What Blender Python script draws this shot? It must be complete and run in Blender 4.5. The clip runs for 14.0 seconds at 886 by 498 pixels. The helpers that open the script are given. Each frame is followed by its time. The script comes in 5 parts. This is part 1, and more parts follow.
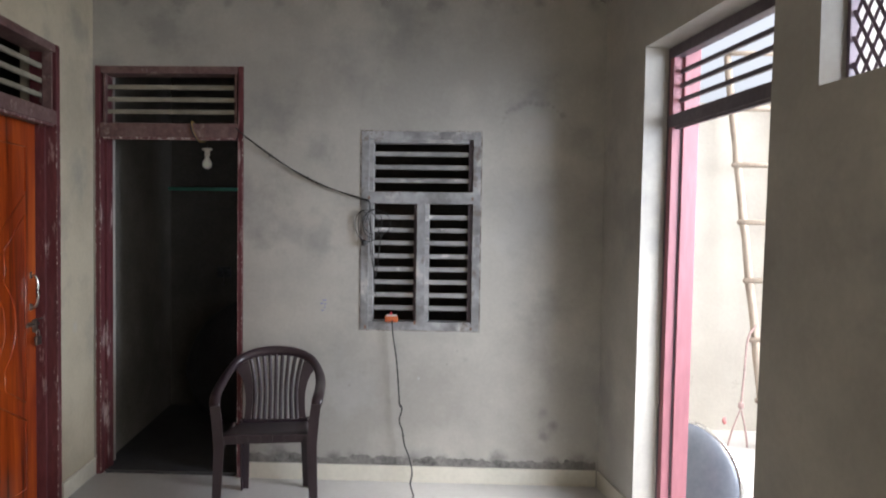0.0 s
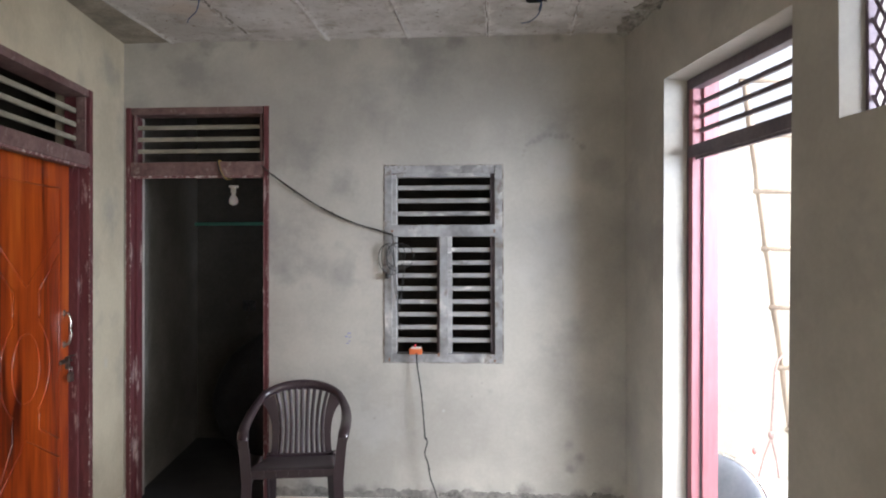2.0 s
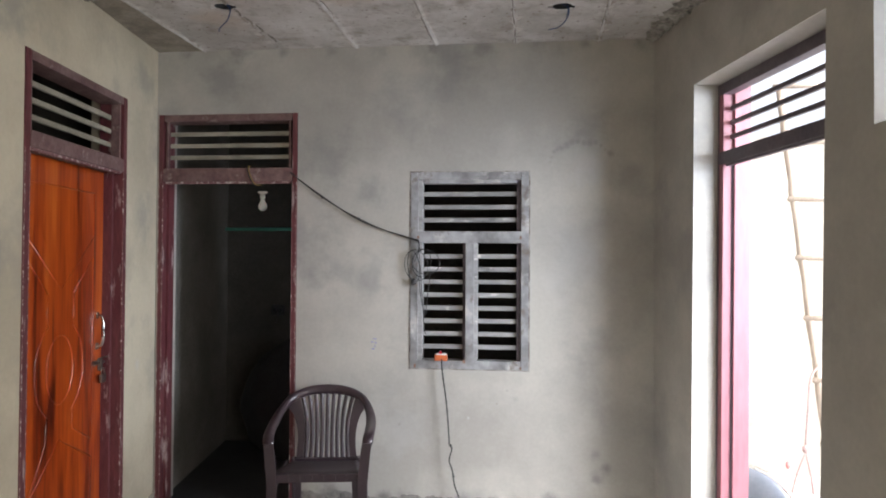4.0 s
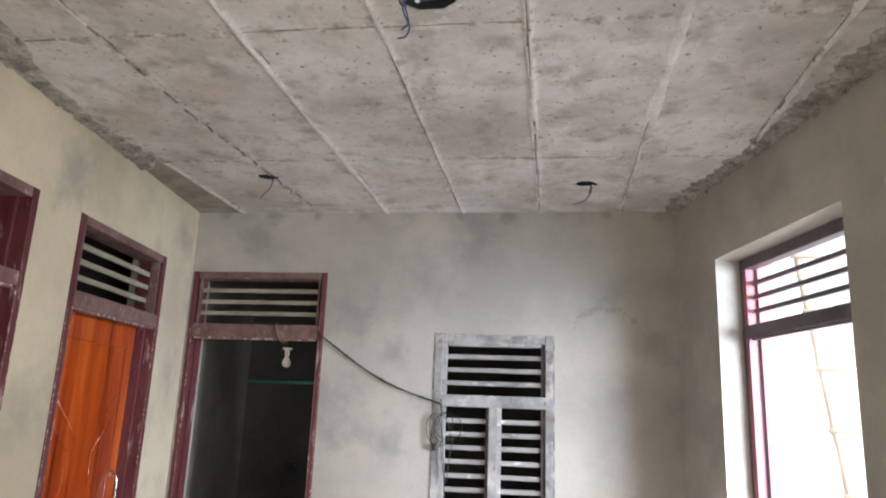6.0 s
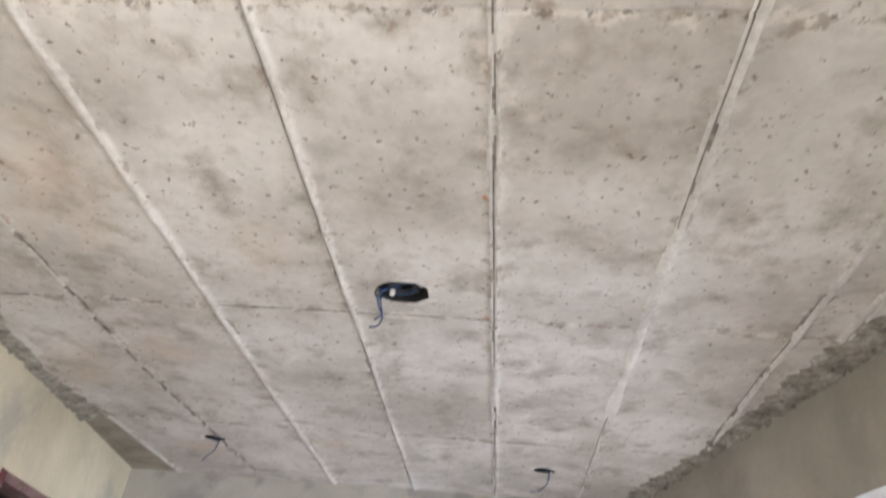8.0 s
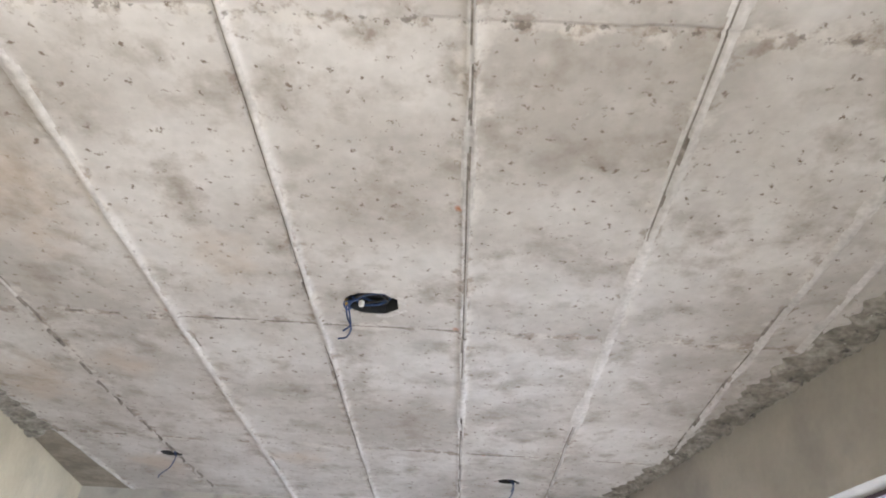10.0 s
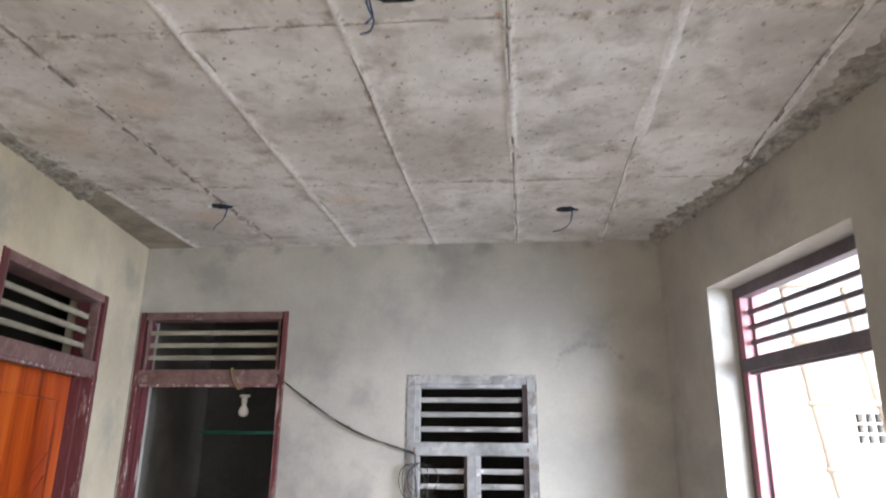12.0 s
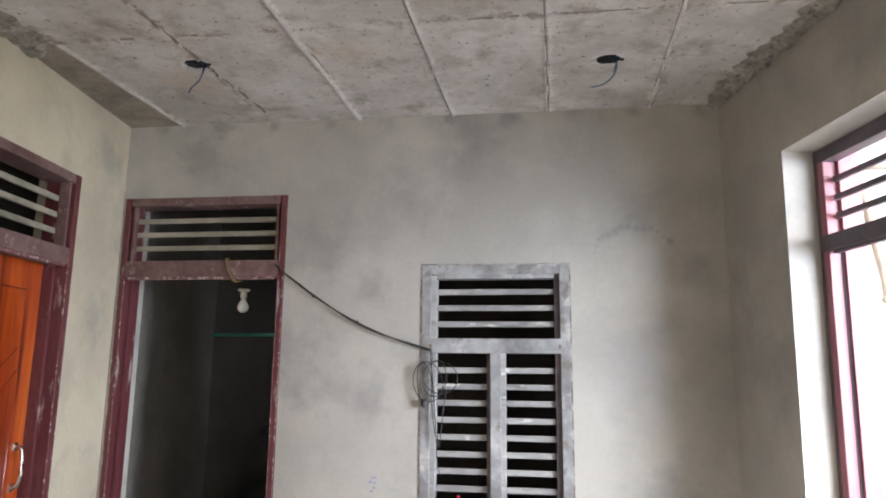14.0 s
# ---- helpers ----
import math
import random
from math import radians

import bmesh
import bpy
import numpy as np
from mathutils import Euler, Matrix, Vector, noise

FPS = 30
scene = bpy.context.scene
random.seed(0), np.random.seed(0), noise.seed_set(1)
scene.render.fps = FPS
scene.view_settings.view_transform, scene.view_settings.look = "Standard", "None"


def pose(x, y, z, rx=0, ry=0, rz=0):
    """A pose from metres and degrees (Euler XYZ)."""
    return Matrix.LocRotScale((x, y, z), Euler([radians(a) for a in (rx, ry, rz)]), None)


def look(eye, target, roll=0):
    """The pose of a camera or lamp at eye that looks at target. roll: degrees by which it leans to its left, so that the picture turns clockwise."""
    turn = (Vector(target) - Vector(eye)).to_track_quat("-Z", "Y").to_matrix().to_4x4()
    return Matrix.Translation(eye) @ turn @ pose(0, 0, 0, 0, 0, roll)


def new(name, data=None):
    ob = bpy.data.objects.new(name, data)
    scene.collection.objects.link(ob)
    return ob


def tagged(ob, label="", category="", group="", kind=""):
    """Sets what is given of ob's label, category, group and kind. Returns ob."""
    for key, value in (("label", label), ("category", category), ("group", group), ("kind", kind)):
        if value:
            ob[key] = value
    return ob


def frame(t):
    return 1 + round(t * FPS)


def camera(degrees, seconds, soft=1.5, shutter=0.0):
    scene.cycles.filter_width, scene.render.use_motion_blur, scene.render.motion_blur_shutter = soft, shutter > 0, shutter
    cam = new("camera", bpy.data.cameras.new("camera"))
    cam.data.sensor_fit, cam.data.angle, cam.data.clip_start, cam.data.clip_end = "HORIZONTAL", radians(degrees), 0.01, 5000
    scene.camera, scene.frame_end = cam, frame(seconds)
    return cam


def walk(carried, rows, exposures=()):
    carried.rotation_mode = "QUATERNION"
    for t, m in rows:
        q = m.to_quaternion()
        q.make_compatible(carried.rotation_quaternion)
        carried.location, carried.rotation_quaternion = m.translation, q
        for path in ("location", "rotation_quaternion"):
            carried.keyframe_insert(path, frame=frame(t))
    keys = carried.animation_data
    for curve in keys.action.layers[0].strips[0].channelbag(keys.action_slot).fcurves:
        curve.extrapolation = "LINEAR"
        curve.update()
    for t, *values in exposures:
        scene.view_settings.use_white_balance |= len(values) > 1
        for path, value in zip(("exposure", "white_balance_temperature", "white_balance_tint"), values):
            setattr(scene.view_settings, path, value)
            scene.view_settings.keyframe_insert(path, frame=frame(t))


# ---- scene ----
cam = camera(67.2, 14.0, soft=1.9, shutter=0.4)
PATH = [
    (0, (2.252, -3.986, 1.545), (2.189, -1.988, 1.479), 0.8),
    (0.5, (2.237, -3.993, 1.562), (2.172, -1.995, 1.621), 0.9),
    (1, (2.239, -4.006, 1.602), (2.155, -2.012, 1.728), 0.8),
    (1.5, (2.258, -4.015, 1.614), (2.164, -2.019, 1.693), 0.1),
    (2, (2.234, -4.02, 1.58), (2.112, -2.024, 1.593), -0.1),
    (2.2, (2.237, -4.01, 1.559), (2.093, -2.015, 1.558), -0.4),
    (4.3, (2.256, -4.017, 1.589), (2.039, -2.029, 1.643), 0.3),
    (4.5, (2.25, -4.032, 1.606), (2.029, -2.047, 1.7), 0.2),
    (5, (2.237, -4.047, 1.628), (1.984, -2.074, 1.836), 0.7),
    (5.5, (2.235, -4.057, 1.65), (1.963, -2.106, 1.993), 1.7),
    (6, (2.205, -4.076, 1.682), (1.946, -2.147, 2.14), 2.1),
    (6.5, (2.193, -4.081, 1.697), (1.949, -2.188, 2.294), 3.1),
    (7, (2.189, -4.098, 1.731), (1.979, -2.27, 2.513), 4.1),
    (7.5, (2.172, -4.124, 1.763), (2.0, -2.384, 2.733), 5.8),
    (8, (2.171, -4.135, 1.789), (2.026, -2.499, 2.93), 5.7),
    (8.2, (2.166, -4.162, 1.794), (2.046, -2.574, 3.003), 5.6),
    (10.3, (2.12, -4.116, 1.793), (2.099, -2.481, 2.945), 3.5),
    (10.5, (2.112, -4.105, 1.766), (2.078, -2.43, 2.858), 3.2),
    (11, (2.118, -4.027, 1.738), (2.065, -2.243, 2.64), 2.1),
    (11.5, (2.118, -3.921, 1.74), (2.043, -2.061, 2.472), 1.0),
    (12, (2.158, -3.784, 1.708), (1.991, -1.877, 2.287), 0.5),
    (12.5, (2.168, -3.669, 1.687), (1.92, -1.734, 2.125), 1.4),
    (13, (2.198, -3.532, 1.633), (1.908, -1.58, 1.959), 0.7),
    (13.5, (2.196, -3.398, 1.611), (1.933, -1.446, 1.959), 0.8),
    (14, (2.181, -3.229, 1.619), (1.911, -1.278, 1.965), 0.6),
]
walk(cam, [(t, look(eye, target, roll)) for t, eye, target, roll in PATH],
     exposures=[(0.0, 1.07, 6500, 11), (1.0, 1.52, 6500, 11), (2.0, 1.55, 6500, 11), (4.5, 1.62, 6500, 11), (5.0, 1.84, 6500, 11), (6.5, 2.08, 6500, 11), (7.0, 1.92, 6420, 11), (7.5, 1.93, 6380, 11), (8.0, 2.45, 6320, 11), (10.5, 2.50, 6120, 10), (11.5, 2.35, 6180, 10), (12.0, 2.13, 6350, 11), (12.5, 2.10, 6500, 11), (13.5, 2.00, 6500, 11), (14.0, 1.92, 6500, 11)])

# ---- light ----
world = bpy.data.worlds.new("sky")
scene.world = world
world.use_nodes = True
wn = world.node_tree
sky = wn.nodes.new("ShaderNodeTexSky")
sky.sky_type = "NISHITA"
sky.sun_disc = False
SUN_UP, SUN_ROUND = 52.0, 112.0
sky.sun_elevation, sky.sun_rotation = radians(SUN_UP), radians(SUN_ROUND)
sky.dust_density, sky.air_density = 7.0, 0.7
haze = wn.nodes.new("ShaderNodeHueSaturation")
haze.inputs["Saturation"].default_value = 0.42
haze.inputs["Value"].default_value = 1.2
wn.links.new(sky.outputs[0], haze.inputs["Color"])
wn.links.new(haze.outputs[0], wn.nodes["Background"].inputs["Color"])
wn.nodes["Background"].inputs["Strength"].default_value = 0.15
sun = new("sun", bpy.data.lights.new("sun", "SUN"))
sun.data.energy, sun.data.angle, sun.data.color = 0.55, radians(14.0), (1.0, 0.96, 0.9)
_e, _r = radians(SUN_UP), radians(SUN_ROUND)
sun_dir = Vector((math.sin(_r) * math.cos(_e), math.cos(_r) * math.cos(_e), math.sin(_e)))
sun.matrix_world = look(sun_dir * 20, (0, 0, 0))
# lamp added out of view in the yard, strengthening sky light through the open door
door_light = new("open_door_daylight", bpy.data.lights.new("open_door_daylight", "AREA"))
door_light.data.shape, door_light.data.size, door_light.data.size_y, door_light.data.energy, door_light.data.color = "RECTANGLE", 3.2, 2.2, 92, (0.89, 0.98, 1.14)
door_light.data.spread = radians(118)
door_light.matrix_world = look((5.90, -2.10, 1.75), (3.25, -1.04, 1.40))
# fill lamp added in an unseen, assumed opening far behind the walk
side = new("yard_door_daylight", bpy.data.lights.new("yard_door_daylight", "AREA"))
side.data.shape, side.data.size, side.data.size_y, side.data.energy, side.data.color = "RECTANGLE", 1.45, 2.05, 31, (1.035, 0.98, 0.91)
side.data.spread = radians(130)
side.matrix_world = look((4.23, -5.22, 1.06), (3.23, -5.05, 0.80))

# ---- materials ----
def mat(name, c1, c2, scale=1.5, rough=0.8, bump=0.2, fine=60.0, fine_amt=0.15, metal=0.0, stretch=(1, 1, 1), low=0.35, high=0.65,
        spots=None, spot_scale=8.0, spot_low=0.66, spot_high=0.72, spots2=None, spot2_scale=30.0, spot2_low=0.68, spot2_high=0.72, coords="world", bump_scale=None, detail=6.0, coat=0.0, island=0.0):
    """A two-colour surface: broad mottling, fine grain, optional spots of a third colour, and relief."""
    m = bpy.data.materials.new(name)
    m.use_nodes = True
    nt = m.node_tree
    N, Lk = nt.nodes.new, nt.links.new
    bs = nt.nodes["Principled BSDF"]
    if coords == "world":
        src = N("ShaderNodeNewGeometry").outputs["Position"]
    else:
        src = N("ShaderNodeTexCoord").outputs["Object"]
    mp = N("ShaderNodeMapping")
    mp.inputs["Scale"].default_value = stretch
    Lk(src, mp.inputs["Vector"])
    n1 = N("ShaderNodeTexNoise")
    n1.inputs["Scale"].default_value, n1.inputs["Detail"].default_value, n1.inputs["Roughness"].default_value = scale, detail, 0.6
    Lk(mp.outputs[0], n1.inputs["Vector"])
    r1 = N("ShaderNodeMapRange")
    r1.inputs["From Min"].default_value, r1.inputs["From Max"].default_value = low, high
    Lk(n1.outputs["Fac"], r1.inputs["Value"])
    mx = N("ShaderNodeMix")
    mx.data_type = "RGBA"
    mx.inputs["A"].default_value, mx.inputs["B"].default_value = (*c1, 1), (*c2, 1)
    Lk(r1.outputs[0], mx.inputs["Factor"])
    n2 = N("ShaderNodeTexNoise")
    n2.inputs["Scale"].default_value, n2.inputs["Detail"].default_value = fine, 3.0
    Lk(mp.outputs[0], n2.inputs["Vector"])
    r2 = N("ShaderNodeMapRange")
    r2.inputs["From Min"].default_value, r2.inputs["From Max"].default_value = 0.3, 0.7
    r2.inputs["To Min"].default_value, r2.inputs["To Max"].default_value = 1 - fine_amt, 1 + fine_amt
    Lk(n2.outputs["Fac"], r2.inputs["Value"])
    mul = N("ShaderNodeVectorMath")
    mul.operation = "SCALE"
    Lk(mx.outputs["Result"], mul.inputs[0])
    Lk(r2.outputs[0], mul.inputs["Scale"])
    col = mul.outputs[0]
    for spots, spot_scale, spot_low, spot_high in ((spots, spot_scale, spot_low, spot_high), (spots2, spot2_scale, spot2_low, spot2_high)):
        if not spots:
            continue
        n3 = N("ShaderNodeTexNoise")
        n3.inputs["Scale"].default_value, n3.inputs["Detail"].default_value, n3.inputs["Roughness"].default_value = spot_scale, 5.0, 0.65
        off = N("ShaderNodeVectorMath")
        off.inputs[1].default_value = (7.3, 2.1, 4.7)
        Lk(mp.outputs[0], off.inputs[0])
        Lk(off.outputs[0], n3.inputs["Vector"])
        r3 = N("ShaderNodeMapRange")
        r3.inputs["From Min"].default_value, r3.inputs["From Max"].default_value = spot_low, spot_high
        Lk(n3.outputs["Fac"], r3.inputs["Value"])
        m3 = N("ShaderNodeMix")
        m3.data_type = "RGBA"
        m3.inputs["B"].default_value = (*spots, 1)
        Lk(r3.outputs[0], m3.inputs["Factor"])
        Lk(col, m3.inputs["A"])
        col = m3.outputs["Result"]
    Lk(col, bs.inputs["Base Color"])
    bs.inputs["Metallic"].default_value = metal
    rr = N("ShaderNodeMapRange")
    rr.inputs["To Min"].default_value, rr.inputs["To Max"].default_value = max(0.04, rough - 0.08), min(1.0, rough + 0.08)
    Lk(n1.outputs["Fac"], rr.inputs["Value"])
    Lk(rr.outputs[0], bs.inputs["Roughness"])
    bs.inputs["Coat Weight"].default_value = coat
    if bump:
        nb = N("ShaderNodeTexNoise")
        nb.inputs["Scale"].default_value, nb.inputs["Detail"].default_value = bump_scale or fine, 5.0
        Lk(mp.outputs[0], nb.inputs["Vector"])
        b = N("ShaderNodeBump")
        b.inputs["Strength"].default_value, b.inputs["Distance"].default_value = bump, 0.01
        Lk(nb.outputs["Fac"], b.inputs["Height"])
        Lk(b.outputs[0], bs.inputs["Normal"])
    return m


PLASTER = mat("cement_plaster", (0.478, 0.460, 0.412), (0.362, 0.348, 0.315), 1.1, 0.9, 0.14, 45, 0.03, low=0.40, high=0.60, bump_scale=7,
              spots=(0.255, 0.252, 0.247), spot_scale=1.5, spot_low=0.54, spot_high=0.80)


def stained(name, base, stains):
    """The plaster again, with single stains, painted shade and painted light at known places on it: (x, y, z, radius,
    colour, strength).
    """
    m = base.copy()
    m.name = name
    nt = m.node_tree
    N, Lk = nt.nodes.new, nt.links.new
    bs = nt.nodes["Principled BSDF"]
    col = bs.inputs["Base Color"].links[0].from_socket
    pos = N("ShaderNodeNewGeometry").outputs["Position"]
    wob = N("ShaderNodeTexNoise")
    wob.inputs["Scale"].default_value, wob.inputs["Detail"].default_value, wob.inputs["Roughness"].default_value = 5.0, 5.0, 0.65
    Lk(pos, wob.inputs["Vector"])
    for x, y, z, r, colour, strength in stains:
        d = N("ShaderNodeVectorMath")
        d.operation = "DISTANCE"
        d.inputs[1].default_value = (x, y, z)
        Lk(pos, d.inputs[0])
        w = N("ShaderNodeMath")
        w.operation = "MULTIPLY_ADD"
        w.inputs[1].default_value = r * 3.2
        Lk(wob.outputs["Fac"], w.inputs[0])
        Lk(d.outputs["Value"], w.inputs[2])
        g = N("ShaderNodeMapRange")
        g.interpolation_type = "SMOOTHSTEP"
        g.inputs["From Min"].default_value, g.inputs["From Max"].default_value = r * 1.35, r * 2.7
        g.inputs["To Min"].default_value, g.inputs["To Max"].default_value = strength * 0.8, 0.0
        Lk(w.outputs[0], g.inputs["Value"])
        mx = N("ShaderNodeMix")
        mx.data_type = "RGBA"
        mx.inputs["B"].default_value = (*colour, 1)
        Lk(g.outputs[0], mx.inputs["Factor"])
        Lk(col, mx.inputs["A"])
        col = mx.outputs["Result"]
    Lk(col, bs.inputs["Base Color"])
    return m


DAMP, PALE, SMUT_AND_SHADE = (0.225, 0.222, 0.213), (0.50, 0.50, 0.49), (0.20, 0.195, 0.185)
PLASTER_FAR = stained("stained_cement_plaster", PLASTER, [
    (1.12, 0, 2.22, 0.24, DAMP, 0.75), (1.40, 0, 2.02, 0.13, DAMP, 0.75), (1.12, 0, 1.72, 0.17, DAMP, 0.75), (1.02, 0, 1.48, 0.12, DAMP, 0.6), (1.36, 0, 1.42, 0.16, DAMP, 0.4), (1.9, 0, 2.74, 0.30, DAMP, 0.5), (2.72, 0, 1.75, 0.18, DAMP, 0.4),
    (2.80, 0, 1.05, 0.20, DAMP, 0.4),
    (0.45, 0, 2.72, 0.22, DAMP, 0.7), (2.70, 0, 2.33, 0.20, DAMP, 0.6), (2.92, 0, 2.05, 0.16, DAMP, 0.5), (2.66, 0, 2.13, 0.14, PALE, 0.8),
    (2.60, 0, 1.55, 0.25, PALE, 0.35), (2.75, 0, 0.44, 0.045, SMUT_AND_SHADE, 1.0), (2.80, 0, 0.36, 0.045, SMUT_AND_SHADE, 1.0), (2.75, 0, 0.29, 0.05, SMUT_AND_SHADE, 1.0), (1.55, 0, 0.55, 0.25, PALE, 0.4), (2.27, 0, 0.75, 0.03, SMUT_AND_SHADE, 0.4), (1.99, 0, 0.63, 0.011, PALE, 1.0), (2.16, 0, 0.72, 0.010, SMUT_AND_SHADE, 0.8), (1.57, 0, 0.58, 0.013, SMUT_AND_SHADE, 0.7), (2.22, 0, 0.80, 0.012, SMUT_AND_SHADE, 0.6)]
    + [(2.655 + 0.185 * math.cos(radians(a)), 0, 2.16 + 0.125 * math.sin(radians(a)) + 0.008 * math.sin(a), 0.019 + 0.005 * math.sin(a * 0.7), SMUT_AND_SHADE, 0.55) for a in range(20, 185, 11)]
    # blotchy smut along the ceiling line, with the shade there painted in
    + [(0.2 + 0.31 * i, 0, 2.87, 0.06 + 0.02 * math.sin(i * 2.1), SMUT_AND_SHADE, 0.7) for i in range(10)]
    + [(0.98 + 0.165 * i, 0, 0.115 + 0.02 * math.sin(i * 2.3), 0.075 + 0.02 * math.sin(i * 1.7), (0.15, 0.145, 0.135), 1.1) for i in range(13)])
# cement plaster tinted ochre to paint the warm light on the left wall
PLASTER_WARM_LIT = mat("warm_lit_plaster", (0.54, 0.485, 0.365), (0.42, 0.372, 0.28), 1.1, 0.9, 0.14, 45, 0.03, low=0.40, high=0.60, bump_scale=7,
                    spots=(0.29, 0.27, 0.235), spot_scale=1.5, spot_low=0.54, spot_high=0.80)
PLASTER_LEFT = stained("stained_side_plaster", PLASTER_WARM_LIT, [
    (0.02, -0.22, 2.62, 0.20, SMUT_AND_SHADE, 0.55), (0.15, -1.45, 2.65, 0.22, DAMP, 0.7), (0.17, -1.60, 1.6, 0.18, DAMP, 0.5), (0.02, -0.20, 1.85, 0.16, DAMP, 0.6), (0.03, -0.25, 0.95, 0.05, PALE, 0.8), (0.18, -1.58, 0.9, 0.12, DAMP, 0.5)])
PLASTER_ROUGH = mat("rough_mortar", (0.35, 0.332, 0.295), (0.165, 0.152, 0.13), 9, 0.95, 0.9, 40, 0.3, spots=(0.09, 0.085, 0.08), spot_scale=22, spot_low=0.58, spot_high=0.66)
DAMP_CRUST = mat("damp_smeared_mortar", (0.27, 0.26, 0.24), (0.15, 0.145, 0.135), 9, 0.95, 0.5, 40, 0.2, spots=(0.08, 0.075, 0.07), spot_scale=16, spot_low=0.55, spot_high=0.68)
CONCRETE = mat("slab_concrete", (0.590, 0.572, 0.558), (0.412, 0.388, 0.364), 2.0, 0.92, 0.25, 34, 0.05, low=0.40, high=0.62, bump_scale=20,
               spots=(0.265, 0.232, 0.195), spot_scale=5, spot_low=0.51, spot_high=0.74,
               spots2=(0.19, 0.15, 0.12), spot2_scale=34, spot2_low=0.61, spot2_high=0.67)
CRACK = mat("dark_joint_crack", (0.11, 0.095, 0.085), (0.33, 0.30, 0.27), 18, 0.95, 0.3, 60, 0.2)
JOINT_DIRT = mat("dirty_frame_joint", (0.16, 0.135, 0.12), (0.36, 0.34, 0.31), 11, 0.95, 0.3, 60, 0.2, low=0.42, high=0.56)
CONCRETE_RAW = CONCRETE


def pitted(m):
    """Adds scattered dark air holes to a concrete."""
    nt = m.node_tree
    N, Lk = nt.nodes.new, nt.links.new
    bs = nt.nodes["Principled BSDF"]
    col = bs.inputs["Base Color"].links[0].from_socket
    pos = N("ShaderNodeNewGeometry").outputs["Position"]
    for scale, size, gate in ((6.0, 0.046, 0.58), (17.0, 0.085, 0.70)):
        wob = N("ShaderNodeTexNoise")
        wob.inputs["Scale"].default_value = 60.0
        Lk(pos, wob.inputs["Vector"])
        v = N("ShaderNodeTexVoronoi")
        v.inputs["Scale"].default_value = scale
        Lk(pos, v.inputs["Vector"])
        near = N("ShaderNodeMath")
        near.operation = "MULTIPLY_ADD"
        near.inputs[1].default_value = size * 1.4
        Lk(wob.outputs["Fac"], near.inputs[0])
        Lk(v.outputs["Distance"], near.inputs[2])
        hole = N("ShaderNodeMapRange")
        hole.inputs["From Min"].default_value, hole.inputs["From Max"].default_value = size * 1.3, size * 1.75
        hole.inputs["To Min"].default_value, hole.inputs["To Max"].default_value = 1.0, 0.0
        Lk(near.outputs[0], hole.inputs["Value"])
        sep = N("ShaderNodeSeparateColor")
        Lk(v.outputs["Color"], sep.inputs[0])
        on = N("ShaderNodeMath")
        on.operation = "GREATER_THAN"
        on.inputs[1].default_value = gate
        Lk(sep.outputs[0], on.inputs[0])
        crowd = N("ShaderNodeTexNoise")
        crowd.inputs["Scale"].default_value, crowd.inputs["Detail"].default_value = 1.9, 2.0
        Lk(pos, crowd.inputs["Vector"])
        many = N("ShaderNodeMapRange")
        many.inputs["From Min"].default_value, many.inputs["From Max"].default_value = 0.53, 0.60
        Lk(crowd.outputs["Fac"], many.inputs["Value"])
        here = N("ShaderNodeMath")
        here.operation = "MULTIPLY"
        Lk(on.outputs[0], here.inputs[0])
        Lk(many.outputs[0], here.inputs[1])
        both = N("ShaderNodeMath")
        both.operation = "MULTIPLY"
        Lk(here.outputs[0], both.inputs[0])
        Lk(hole.outputs[0], both.inputs[1])
        mx = N("ShaderNodeMix")
        mx.data_type = "RGBA"
        mx.inputs["B"].default_value = (0.13, 0.10, 0.08, 1)
        Lk(both.outputs[0], mx.inputs["Factor"])
        Lk(col, mx.inputs["A"])
        col = mx.outputs["Result"]
    Lk(col, bs.inputs["Base Color"])


